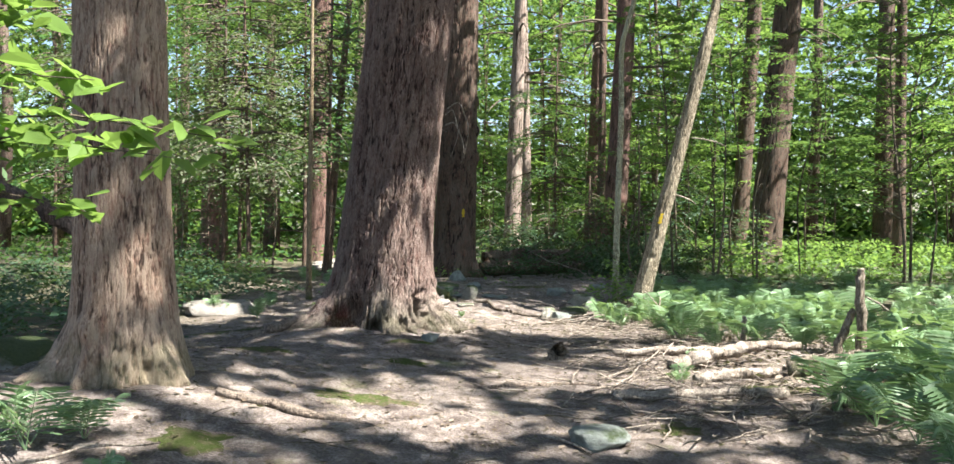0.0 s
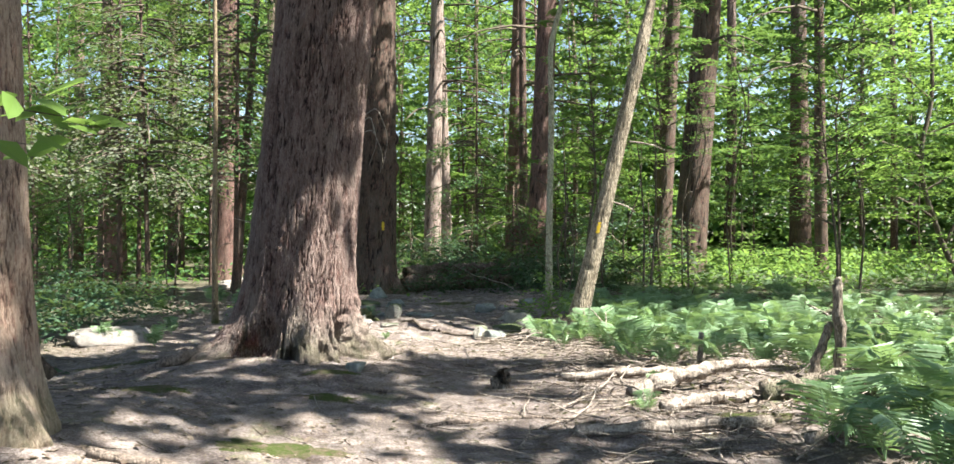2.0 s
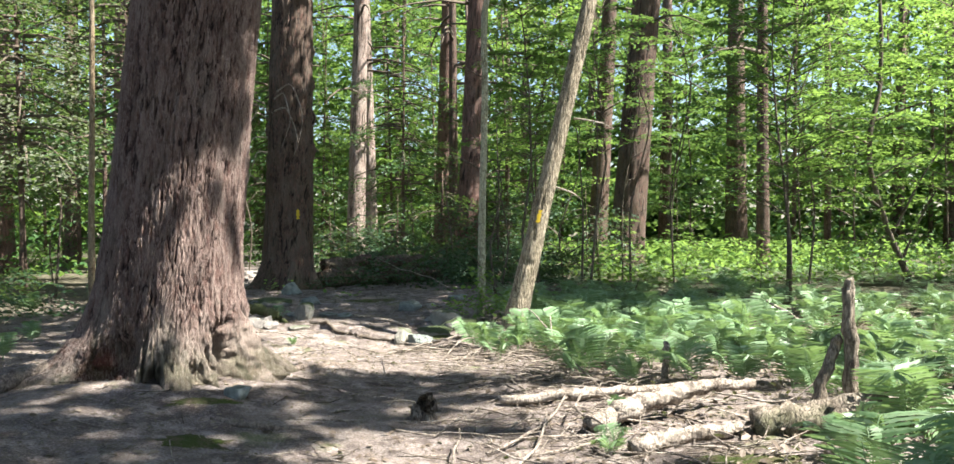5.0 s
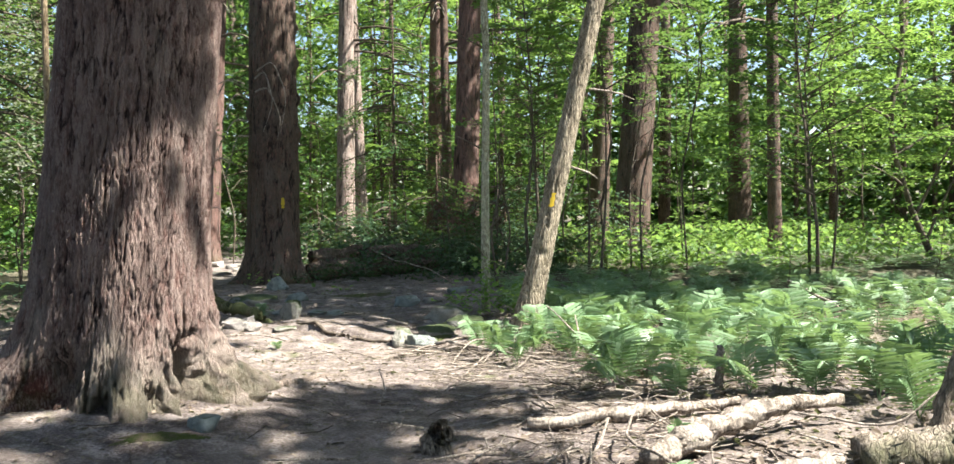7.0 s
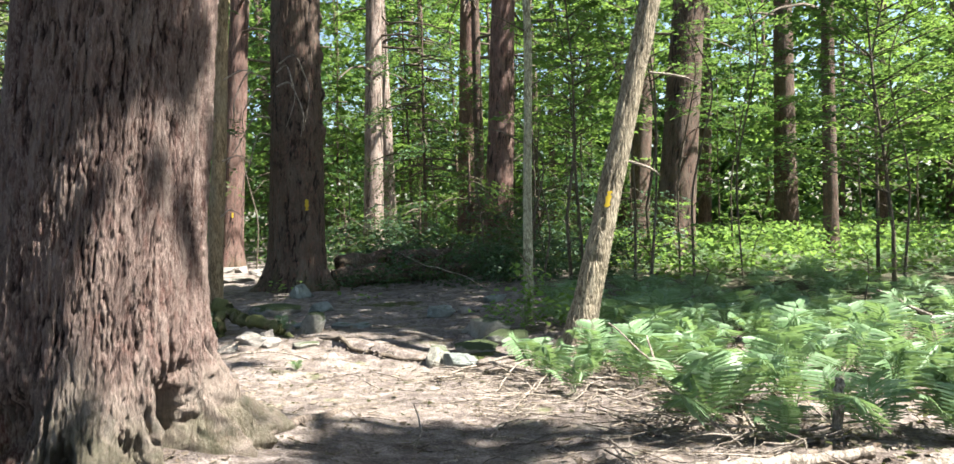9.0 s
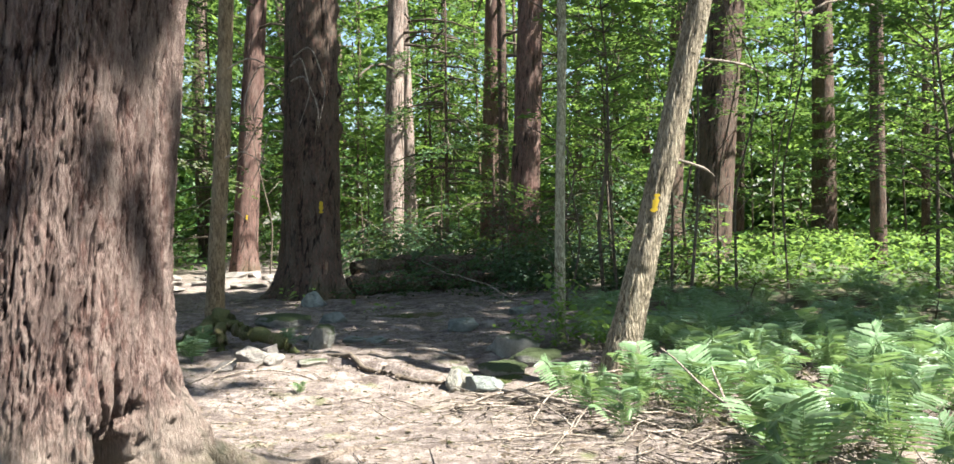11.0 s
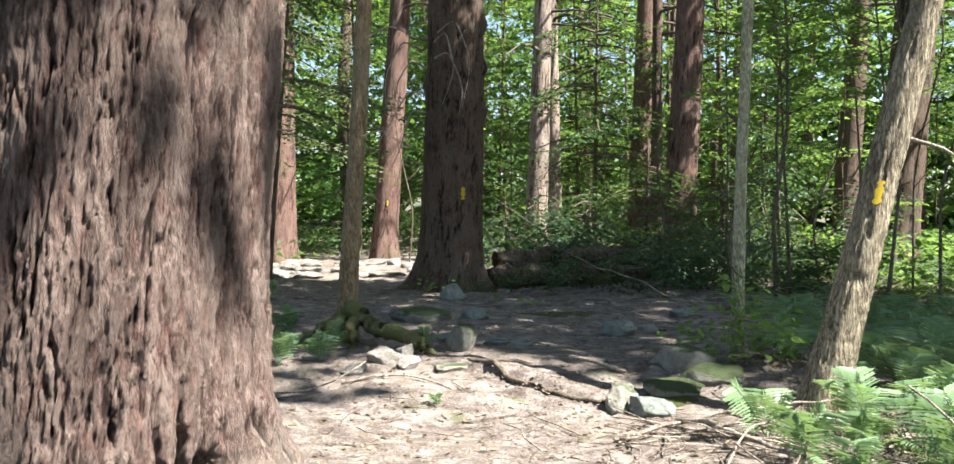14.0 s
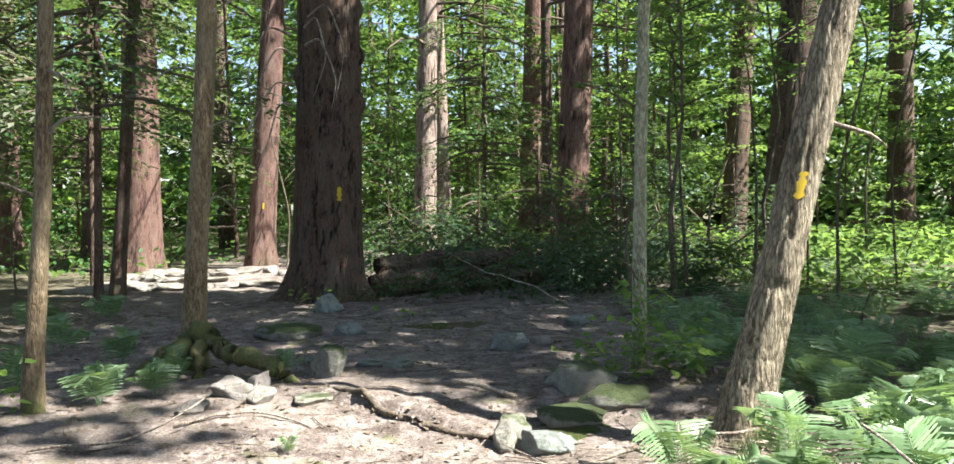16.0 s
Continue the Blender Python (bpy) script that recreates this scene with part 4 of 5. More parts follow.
# ---- the wood beyond ----
def far_woods():
    nrng = np.random.default_rng(8)
    for name, r0, r1, n, size, mat, low, high in [("far_foliage", 36, 52, 80000, 0.27, LEAF, 0.0, 18), ("far_foliage", 40, 62, 50000, 0.33, LEAF_LIGHT, 1.0, 22), ("far_foliage", 56, 78, 44000, 0.85, LEAF, 0.0, 28), ("far_foliage", 62, 85, 24000, 1.0, NEEDLE, 0.0, 9)]:
        m = 700
        ca, cr, cz = nrng.uniform(-0.95, 1.05, m), nrng.uniform(r0, r1, m), nrng.uniform(low, high, m)
        pick = nrng.integers(0, m, n)
        a, r = ca[pick] + nrng.normal(0, 0.035, n), cr[pick] + nrng.normal(0, 1.0, n)
        z = np.abs(cz[pick] + nrng.normal(0, 0.32, n))
        P = np.stack([r * np.sin(a), 6 + r * np.cos(a), z], -1)
        V, F = diamond_cloud(P, size, nrng, 0.5, 0.32)
        tagged(new(name, mesh_of(name, V, F, mat, False)), "distant sunlit forest foliage", "foliage", "", "stuff")
    rng = random.Random(3)
    for k in range(46):
        a, r, d = rng.uniform(-0.75, 0.9), rng.uniform(33, 58), rng.choice((0.12, 0.18, 0.25, 0.45))
        x, y = r * math.sin(a), 6 + r * math.cos(a)
        v, f = tube([(0, 0, -0.4), (rng.uniform(-0.3, 0.3), 0, 6), (rng.uniform(-0.9, 0.9), 0, 22)], [d * 0.6, d * 0.5, d * 0.3], 8)
        ob = new("distant_tree", mesh_of("distant_tree", v, f, BARK_LOG))
        ob.matrix_world = pose(x, y, gz(x, y))
        tagged(ob, "slender distant tree trunk in the back wood", "tree", "distant trees")
    # low brush on the floor of the back wood
    n = 26000
    a, r = nrng.uniform(-0.75, 0.9, n), nrng.uniform(22, 50, n)
    x, y = r * np.sin(a), 6 + r * np.cos(a)
    keep = ~((np.abs(x + 0.4) < 3.6) & (y < 31)) & ((value_noise(x * 0.5, y * 0.5, 4) + value_noise(x * 1.3, y * 1.3, 14)) > -0.15)
    x, y = x[keep], y[keep]
    P = np.stack([x, y, ground_z(x, y) + nrng.uniform(0.02, 0.7, len(x)) ** 1.6], -1)
    V, F = leaf_cloud(P, 0.16, nrng, 0.5)
    n = 13000
    x, y = nrng.uniform(6.2, 17, n), nrng.uniform(20.5, 31, n)
    keep = value_noise(x * 0.9, y * 0.9, 24) > -0.12
    x, y = x[keep], y[keep]
    P = np.stack([x, y, ground_z(x, y) + nrng.uniform(0.05, 0.85, len(x)) ** 1.5], -1)
    V2, F2 = leaf_cloud(P, 0.13, nrng, 0.45)
    tagged(new("clearing_plants", mesh_of("clearing_plants", V2, F2, LEAF_LIGHT, False)), "bright sunlit low plants filling the clearing", "undergrowth", "", "stuff")
    tagged(new("undergrowth", mesh_of("undergrowth", V, F, LEAF, False)), "low green undergrowth of the back wood", "undergrowth", "", "stuff")


far_woods()

# ---- ferns ----
def frond_mesh(seed, length=0.62, pinnae=17, lobes=3):
    rng = random.Random(seed)
    v, f = [], []
    arch = rng.uniform(0.7, 1.15)
    def at(t):
        ang = 1.15 - arch * 1.15 * t
        return Vector((length * (math.sin(arch * 1.15 * t + 0.42) - math.sin(0.42)) * 0.95, 0, length * (t * 0.95 - 0.62 * arch * t * t)))
    spine = [at(k / 10) for k in range(11)]
    a, b = tube(spine, [0.005 * (1 - 0.08 * k) for k in range(11)], 3)
    v += [tuple(p) for p in a]
    f += b
    for k in range(pinnae):
        t = 0.16 + 0.83 * k / (pinnae - 1)
        p = at(t)
        d = (at(min(1, t + 0.03)) - at(t - 0.03)).normalized()
        L = length * 0.34 * math.sin(math.pi * min(1, (0.12 + 0.88 * (1 - t)) ** 0.8 * 0.78)) * rng.uniform(0.9, 1.1)
        w = length * 0.019
        for side in (-1, 1):
            out = (Vector((0, side, 0)) + d * 0.45 + Vector((0, 0, -0.18 + rng.uniform(-0.1, 0.1)))).normalized()
            o = len(v)
            v.append(tuple(p))
            for q in range(1, lobes + 1):
                s = q / (lobes + 0.6)
                c = p + out * (L * s) - Vector((0, 0, 0.12 * L * s * s))
                wide = w * (1.15 - 0.75 * s)
                v.append(tuple(c + d * wide * 1.25))
                v.append(tuple(c - d * wide * 0.7))
                vin = p + out * (L * (s + 0.07)) - Vector((0, 0, 0.12 * L * s * s))
                v.append(tuple(vin + d * wide * 0.55))
                v.append(tuple(vin - d * wide * 0.45))
            tip = len(v)
            v.append(tuple(p + out * L - Vector((0, 0, 0.12 * L))))
            f.append((o, o + 1, o + 2))
            for q in range(lobes):
                i = o + 1 + 4 * q
                f.append((i, i + 2, i + 3, i + 1))
                if q < lobes - 1:
                    f.append((i + 2, i + 4, i + 5, i + 3))
            f.append((tip - 2, tip, tip - 1))
    return mesh_of("frond", v, f, FERN, False)


FRONDS = [frond_mesh(k, 0.62, 18 + k % 3) for k in range(7)]
FRONDS_PLAIN = [frond_mesh(20 + k, 0.62, 16, 2) for k in range(5)]


def fern(x, y, size=1.0, n=6, seed=0, group="woodland ferns", label="bright green fern with arching feathery fronds"):
    rng = random.Random(seed)
    ob = thing("fern", x, y, gz(x, y) - 0.01, label, "fern", group, rng.uniform(0, 360))
    for k in range(n):
        p = new("frond", rng.choice(FRONDS if y < 15.5 and x < 5.6 or x < 0 else FRONDS_PLAIN))
        p.parent = ob
        p.matrix_local = pose(0, 0, 0, rng.uniform(-16, 16), rng.uniform(-58, -6), 360 * k / n + rng.uniform(-20, 20)) @ Matrix.Scale(size * rng.uniform(0.75, 1.15), 4)


def fern_beds():
    rng = random.Random(12)
    placed = []
    # (x0, x1, y0, y1, count, size)
    beds = [(2.75, 5.2, 5.9, 8.3, 40, 1.1), (2.5, 5.6, 10.4, 12.6, 22, 0.9), (2.45, 5.4, 12.4, 14.3, 32, 0.95), (3.0, 6.5, 14.0, 16.5, 34, 0.9), (5.5, 9.5, 9.5, 16.0, 44, 0.95),
            (1.95, 2.9, 12.2, 13.9, 9, 0.75), (3.5, 7.0, 8.9, 10.6, 24, 0.9), (3.4, 8.5, 16.5, 19.5, 26, 0.85)]
    for x0, x1, y0, y1, n, size in beds:
        tries = 0
        while n and tries < 900:
            tries += 1
            x, y = rng.uniform(x0, x1), rng.uniform(y0, y1)
            if min([math.hypot(x - a, y - b) for a, b in placed] or [9]) < 0.40 or math.hypot(x - 2.6, y - 14.2) < 0.5:
                continue
            placed.append((x, y))
            fern(x, y, size * rng.uniform(0.7, 1.2), rng.choice((5, 6, 7)), len(placed))
            n -= 1
    for k, (x, y, size) in enumerate([(-1.55, 15.75, 0.8), (-1.25, 16.1, 0.6), (-1.9, 17.5, 0.8), (-1.2, 16.6, 0.6), (-2.3, 16.2, 0.8), (-0.35, 16.75, 0.5), (-2.38, 5.75, 0.95), (-2.15, 5.95, 0.7), (-1.75, 5.2, 0.5),
                                      (-3.2, 15.0, 0.6), (-2.7, 18.2, 0.8), (-3.4, 19.4, 0.9), (-4.2, 18.4, 0.8), (-3.8, 13.9, 0.7), (-3.1, 13.7, 0.6), (2.2, 9.35, 0.45), (1.95, 8.7, 0.4), (-0.1, 14.7, 0.3), (-2.9, 20.4, 0.8)]):
        fern(x, y, size, 6, 900 + k, "ferns by the path", "fern with pale sunlit fronds beside the path")
    # the clearing farther off, too many to count
    heap = Heap()
    for k in range(620):
        x, y = rng.uniform(3.6, 17), rng.uniform(15.5, 29)
        if rng.random() < 0.2 or y < 19 and x < 7 or y > 21 and x < 6.2:
            continue
        c = Vector((x, y, gz(x, y)))
        for q in range(6):
            a, L = rng.uniform(0, 6.28), rng.uniform(0.4, 0.65)
            d, s = Vector((math.cos(a), math.sin(a), 0)), Vector((-math.sin(a), math.cos(a), 0))
            for j in range(9):
                t = (j + 1) / 9
                p = c + d * (L * 0.8 * t) + Vector((0, 0, L * (t - 0.65 * t * t)))
                w = 0.14 * (1.05 - t) + 0.01
                heap.add([p, p + s * w + d * 0.05, p + d * 0.05, p - s * w + d * 0.05], [(0, 1, 2), (0, 2, 3)])
    tagged(new("fern_field", heap.mesh("fern_field", FERN, False)), "sunlit clearing full of low ferns", "ferns", "", "stuff")


fern_beds()

# ---- stones ----
def stone(name, x, y, w, d, h, mat, label, rz=0.0, sink=0.25, seed=1, angular=0.5, group="stones by the path", z=None):
    rng = random.Random(seed)
    bm = bmesh.new()
    bmesh.ops.create_icosphere(bm, subdivisions=4, radius=1.0)
    planes = [(Vector((rng.gauss(0, 1), rng.gauss(0, 1), rng.gauss(0, 0.9))).normalized(), rng.uniform(0.45, 0.78)) for _ in range(14)] + [(Vector((rng.uniform(-0.2, 0.2), rng.uniform(-0.2, 0.2), 1)).normalized(), 0.5)]
    for v in bm.verts:
        p = v.co.copy()
        for n, k in planes:
            over = p.dot(n) - k
            if over > 0:
                p -= n * over * (0.6 * angular + 0.4)
        p *= 1 + 0.16 * noise.noise(p * 1.9 + Vector((seed, 0, 0))) + 0.07 * noise.noise(p * 5 + Vector((0, seed, 0))) + 0.04 * noise.noise(p * 13 + Vector((0, seed, 3)))
        v.co = Vector((p.x * w / 1.5, p.y * d / 1.5, p.z * h / 1.2))
    me = bpy.data.meshes.new(name)
    bm.to_mesh(me)
    bm.free()
    me.polygons.foreach_set("use_smooth", [True] * len(me.polygons))
    me.materials.append(mat)
    ob = new(name, me)
    ob.matrix_world = pose(x, y, (gz(x, y) if z is None else z) + h * (0.5 - sink), 0, 0, rz)
    return tagged(ob, label, "rock", group)


for k, (x, y, w, d, h, mat, label, rz, ang) in enumerate([
        (0.87, 6.62, 0.40, 0.30, 0.17, ROCK, "flat grey-green stone set in the path", 15, 0.6),
        (0.05, 16.45, 0.26, 0.26, 0.36, ROCK_MOSS, "upright stone half covered in bright moss", 30, 0.8),
        (0.10, 18.75, 0.36, 0.25, 0.20, ROCK, "small angular grey stone on the path", 10, 0.9),
        (1.70, 17.75, 0.44, 0.30, 0.22, ROCK, "greenish slab of stone in the shade", -25, 0.8),
        (2.05, 17.9, 0.20, 0.16, 0.12, ROCK_PALE, "small pale stone on the forest floor", 0, 0.8),
        (2.75, 19.3, 0.36, 0.25, 0.14, ROCK, "low grey stone near the brushwood", 0, 0.7),
        (-0.27, 20.9, 0.42, 0.34, 0.34, ROCK, "lichened grey stone before a dark trunk", 20, 0.8),
        (-0.60, 18.9, 0.74, 0.4, 0.17, ROCK_MOSS, "low moss-covered mound of stone", 5, 0.3),
        (0.0, 15.85, 0.40, 0.28, 0.07, ROCK_LICHEN, "pale flat stone beside a mossy one", 10, 0.6),
        (-0.66, 15.95, 0.34, 0.26, 0.18, ROCK_PALE, "sunlit pale stone under arching roots", -10, 0.9),
        (-0.42, 15.8, 0.24, 0.2, 0.12, ROCK_PALE, "sunlit pale stone under arching roots", 35, 0.9),
        (-0.85, 15.6, 0.26, 0.2, 0.10, ROCK_PALE, "broken pale stone sunk in the trodden soil", 60, 0.9),
        (-0.50, 16.28, 0.20, 0.16, 0.16, ROCK_PALE, "tilted grey stone under a root", 60, 0.9),
        (1.50, 14.55, 0.38, 0.22, 0.20, ROCK, "grey angular stone by the path's edge", -20, 1.0),
        (1.27, 14.72, 0.30, 0.2, 0.22, ROCK_LICHEN, "pale weathered stone beside the earth step", 40, 1.0),
        (1.72, 15.0, 0.42, 0.3, 0.15, ROCK_MOSS, "mossy stone behind a pale weathered stump", 0, 0.5),
        (1.98, 15.85, 0.62, 0.42, 0.28, ROCK_LICHEN, "broad block of stone with pale top and moss", -8, 1.0),
        (2.15, 15.3, 0.48, 0.3, 0.15, ROCK_MOSS, "dark green mossy boulder", 5, 0.3),
        (-0.38, 10.15, 0.20, 0.16, 0.12, ROCK, "small blue-grey stone below a huge trunk", 0, 0.8),
        (-3.75, 14.1, 1.0, 0.7, 0.30, ROCK_PALE, "pale boulder with a mossy crown", 20, 0.5),
        (-3.85, 8.3, 0.9, 0.7, 0.35, ROCK_MOSS, "mossy hump of stone beside a tan trunk", 0, 0.2),
        (0.35, 16.9, 0.26, 0.18, 0.10, ROCK, "flat worn stone level with the path", 0, 0.8),
        (0.62, 17.0, 0.30, 0.2, 0.09, ROCK, "flat worn stone level with the path", 30, 0.8),
        (-0.15, 17.4, 0.24, 0.2, 0.10, ROCK, "flat worn stone level with the path", 50, 0.8)]):
    stone("stone", x, y, w, d, h, mat, label, rz, 0.28, 40 + k, ang)
rng = random.Random(31)
for k in range(26):
    x, y = rng.uniform(-4.6, -1.0), rng.uniform(23.5, 28.5)
    if math.hypot(x + 0.36, y - 22.3) > 1.0 and math.hypot(x + 3.7, y - 23.3) > 0.4:
        stone("flagstone", x, y, rng.uniform(0.35, 0.8), rng.uniform(0.3, 0.55), rng.uniform(0.1, 0.22), ROCK_PALE, "pale flat stone on the sunlit bank", rng.uniform(0, 180), 0.3, 200 + k, 0.9, "stones of the sunlit bank")

# ---- moss ----
def moss_material():
    m = Mat("cushion moss")
    f = m.noise(m.mapped(), 140, 4, 0.7)
    c = m.mix(f, (0.025, 0.036, 0.010), (0.10, 0.125, 0.036))
    c = m.mix(m.span(m.noise(m.mapped(), 9, 5, 0.7), 0.45, 0.65), c, m.mix(f, (0.06, 0.045, 0.03), (0.22, 0.17, 0.12)))
    return m.done(c, 0.95, m.math("ADD", f, m.noise(m.mapped(), 30, 4)), 1.0, 0.02, 0.1)


MOSS = moss_material()


def moss_patch(x, y, rx, ry, seed):
    rng = random.Random(seed)
    ph = [rng.uniform(0, 6.28) for _ in range(4)]
    v, f, n, m = [(0, 0, gz(x, y) + 0.022)], [], 40, 9
    for j in range(1, m + 1):
        for i in range(n):
            t = 2 * math.pi * i / n
            q = j / m * (1 + 0.22 * math.sin(2 * t + ph[0]) + 0.14 * math.sin(5 * t + ph[1]) + 0.08 * math.sin(9 * t + ph[2]) + 0.06 * math.sin(15 * t + ph[3]))
            dx, dy = rx * q * math.cos(t), ry * q * math.sin(t)
            v.append((dx, dy, gz(x + dx, y + dy) + 0.024 * (1 - (j / m) ** 2) - 0.006 + rng.uniform(-0.004, 0.004)))
    f += [(0, 1 + i, 1 + (i + 1) % n) for i in range(n)]
    for j in range(m - 1):
        f += [(1 + j * n + i, 1 + (j + 1) * n + i, 1 + (j + 1) * n + (i + 1) % n, 1 + j * n + (i + 1) % n) for i in range(n)]
    ob = new("moss_patch", mesh_of("moss_patch", v, f, MOSS))
    ob.matrix_world = Matrix.Translation((x, y, 0))
    tagged(ob, "thin green cushion of moss on trodden soil", "moss", "moss cushions")


for k, (x, y, rx, ry) in enumerate([(-0.75, 7.55, 0.38, 0.22), (-1.6, 6.1, 0.30, 0.2), (-0.55, 9.1, 0.28, 0.13), (-0.6, 9.95, 0.24, 0.1),
                                    (1.75, 14.9, 0.3, 0.2), (1.5, 7.0, 0.22, 0.15), (-1.9, 9.0, 0.38, 0.2), (1.2, 19.3, 0.5, 0.25), (-2.9, 11.6, 0.5, 0.3), (2.6, 8.3, 0.35, 0.2)]):
    moss_patch(x, y, rx, ry, 700 + k)

# ---- roots, logs and sticks ----
def bar(name, points, radii, mat, label, category, group="", sides=10, jitter=0.18, seed=1, on_ground=False, steps=6, gnarl=0.28):
    rng = random.Random(seed)
    P = [Vector(p) for p in points]
    pts, rad = [], []
    for k in range(len(P) - 1):
        for q in range(steps):
            t = q / steps
            pts.append(P[k].lerp(P[k + 1], t))
            rad.append(radii[k] + (radii[k + 1] - radii[k]) * t)
    pts.append(P[-1])
    rad.append(radii[-1])
    for _ in range(3):
        pts = [pts[0]] + [(pts[k - 1] + pts[k] * 2 + pts[k + 1]) / 4 for k in range(1, len(pts) - 1)] + [pts[-1]]
    if on_ground:
        pts = [Vector((p.x, p.y, gz(p.x, p.y) + p.z)) for p in pts]
    rad = [q * rng.uniform(0.86, 1.14) for q in rad]
    pts = [p + Vector((rng.uniform(-1, 1), rng.uniform(-1, 1), rng.uniform(-1, 1))) * gnarl * q for p, q in zip(pts, rad)]
    v, f = tube(pts, rad, sides, jitter, rng)
    c = Vector(pts[0])
    ob = new(name, mesh_of(name, [p - c for p in v], f, mat))
    ob.matrix_world = Matrix.Translation(c)
    return tagged(ob, label, category, group) if label else ob


def under(ob, parent):
    m = ob.matrix_world.copy()
    ob.parent = parent
    ob.matrix_world = m
    return ob


# dark bar added along the earth step as the shadow line under its lip
bar("tree_root", [(-0.25, 16.2, -0.02), (0.11, 15.95, 0.0), (0.45, 15.42, 0.03), (0.75, 15.12, 0.03), (1.2, 14.75, 0.0)], [0.014, 0.020, 0.024, 0.024, 0.016], TWIG, "dark bar standing in for the shade under the path's earth step", "root", on_ground=True, seed=3)
for pts, r in [([(-1.15, 17.1, 0.35), (-0.95, 16.95, 0.24), (-0.75, 16.7, 0.18), (-0.45, 16.55, 0.14), (-0.2, 16.4, -0.05)], 0.075), ([(-1.2, 17.1, 0.3), (-1.32, 16.85, 0.15), (-1.42, 16.6, -0.1)], 0.06),
               ([(-1.1, 17.1, 0.3), (-1.08, 16.8, 0.14), (-1.05, 16.6, -0.1)], 0.055), ([(-1.2, 17.15, 0.25), (-1.5, 17.05, 0.1), (-1.75, 16.9, -0.1)], 0.055)]:
    root = under(bar("root", pts, [r * 1.2] + [r] * (len(pts) - 2) + [r * 0.7], BARK_SLIM, "", "", seed=5), slim)
    root["label"] = "arching mossy root"
for k, (pts, r) in enumerate([([(-0.4, 10.8, 0.02), (0.0, 11.5, 0.0), (0.35, 12.2, 0.0), (0.75, 12.7, -0.03)], 0.032), ([(-1.8, 10.65, 0.10), (-2.2, 10.4, 0.03), (-2.6, 10.3, -0.05)], 0.06), ([(-0.5, 9.6, 0.0), (-0.2, 9.45, 0.02), (0.15, 9.5, -0.01)], 0.022),
                              ([(0.2, 8.4, 0.0), (0.8, 8.7, 0.01), (1.3, 8.6, 0.0)], 0.02), ([(-1.7, 7.0, 0.02), (-1.1, 6.8, 0.02), (-0.5, 6.9, -0.02)], 0.035)]):
    bar("tree_root", pts, [r] * (len(pts) - 1) + [r * 0.5], ROOT, "bare root running over the ground", "root", "surface roots", on_ground=True, seed=70 + k)

for k, (pts, r, mat, label) in enumerate([
        ([(1.55, 10.1, 0.05), (2.2, 10.12, 0.06), (3.0, 10.15, 0.06)], (0.03, 0.042, 0.03), DEADWOOD, "weathered pale log beside the path"),
        ([(1.95, 9.2, 0.04), (2.3, 9.32, 0.12), (2.75, 9.45, 0.16), (3.3, 9.5, 0.14)], (0.06, 0.075, 0.055, 0.03), DEADWOOD, "broken sun-bleached log among ferns"),
        ([(2.05, 8.66, 0.05), (2.4, 8.76, 0.05), (2.85, 8.86, 0.05)], (0.045, 0.05, 0.04), DEADWOOD, "short bleached log on the litter"),
        ([(1.2, 8.0, 0.03), (1.8, 7.98, 0.04), (2.6, 7.9, 0.05)], (0.04, 0.05, 0.045), DEADWOOD, "decaying pale log at the path's edge"),
        ([(2.6, 7.4, 0.03), (3.2, 7.6, 0.05), (3.7, 7.9, 0.06)], (0.04, 0.05, 0.05), DEADWOOD, "half-buried rotten log under ferns"),
        ([(2.95, 8.8, 0.05), (3.6, 8.55, 0.06), (4.4, 8.15, 0.07), (5.4, 7.7, 0.06)], (0.11, 0.13, 0.13, 0.12), SNAG, "thick mossy fallen trunk under ferns"),
        ([(0.42, 22.7, 0.42), (1.6, 23.2, 0.42), (3.2, 23.8, 0.40)], (0.17, 0.17, 0.16), BARK_LOG, "cut log with a pale sawn end"),
        ([(0.30, 22.5, 0.17), (1.5, 22.8, 0.17), (3.0, 23.3, 0.16)], (0.18, 0.18, 0.16), BARK_LOG, "cut log at the foot of the brushwood")]):
    bar("fallen_log", pts, r, mat, label, "log", "fallen logs", 22, 0.34, 80 + k, True, 10, 0.22)
for x, y, z, r in [(0.415, 22.69, 0.42, 0.165), (0.295, 22.49, 0.17, 0.175)]:
    v, f = tube([(x, y, gz(x, y) + z), (x - 0.012, y - 0.006, gz(x, y) + z)], [r, r * 0.97], 20)
    tagged(new("sawn_end", mesh_of("sawn_end", v, f, CUTWOOD, False)), "pale sawn face of a cut log", "log end")

bar("fallen_limb", [(-2.9, 9.7, 0.25), (-3.5, 9.5, 1.15), (-4.2, 9.4, 1.62), (-5.0, 9.2, 1.95), (-6.2, 9.0, 2.2)], [0.05, 0.075, 0.085, 0.09, 0.10], BARK_LOG, "dark dead limb propped up in the shade", "branch", "", 12, 0.2, 99, False, 8)

# stubs that stand among the ferns
def stub(x, y, h, r, lean, label, seed, mat=DEADWOOD):
    z = gz(x, y)
    bar("snag", [(x, y, z - 0.15), (x + lean * 0.5, y, z + h * 0.5), (x + lean, y, z + h * 0.95), (x + lean + 0.01, y, z + h)], [r * 1.25, r, r * 0.9, r * 0.3], mat, label, "snag", "dead stubs", 14, 0.22, seed)


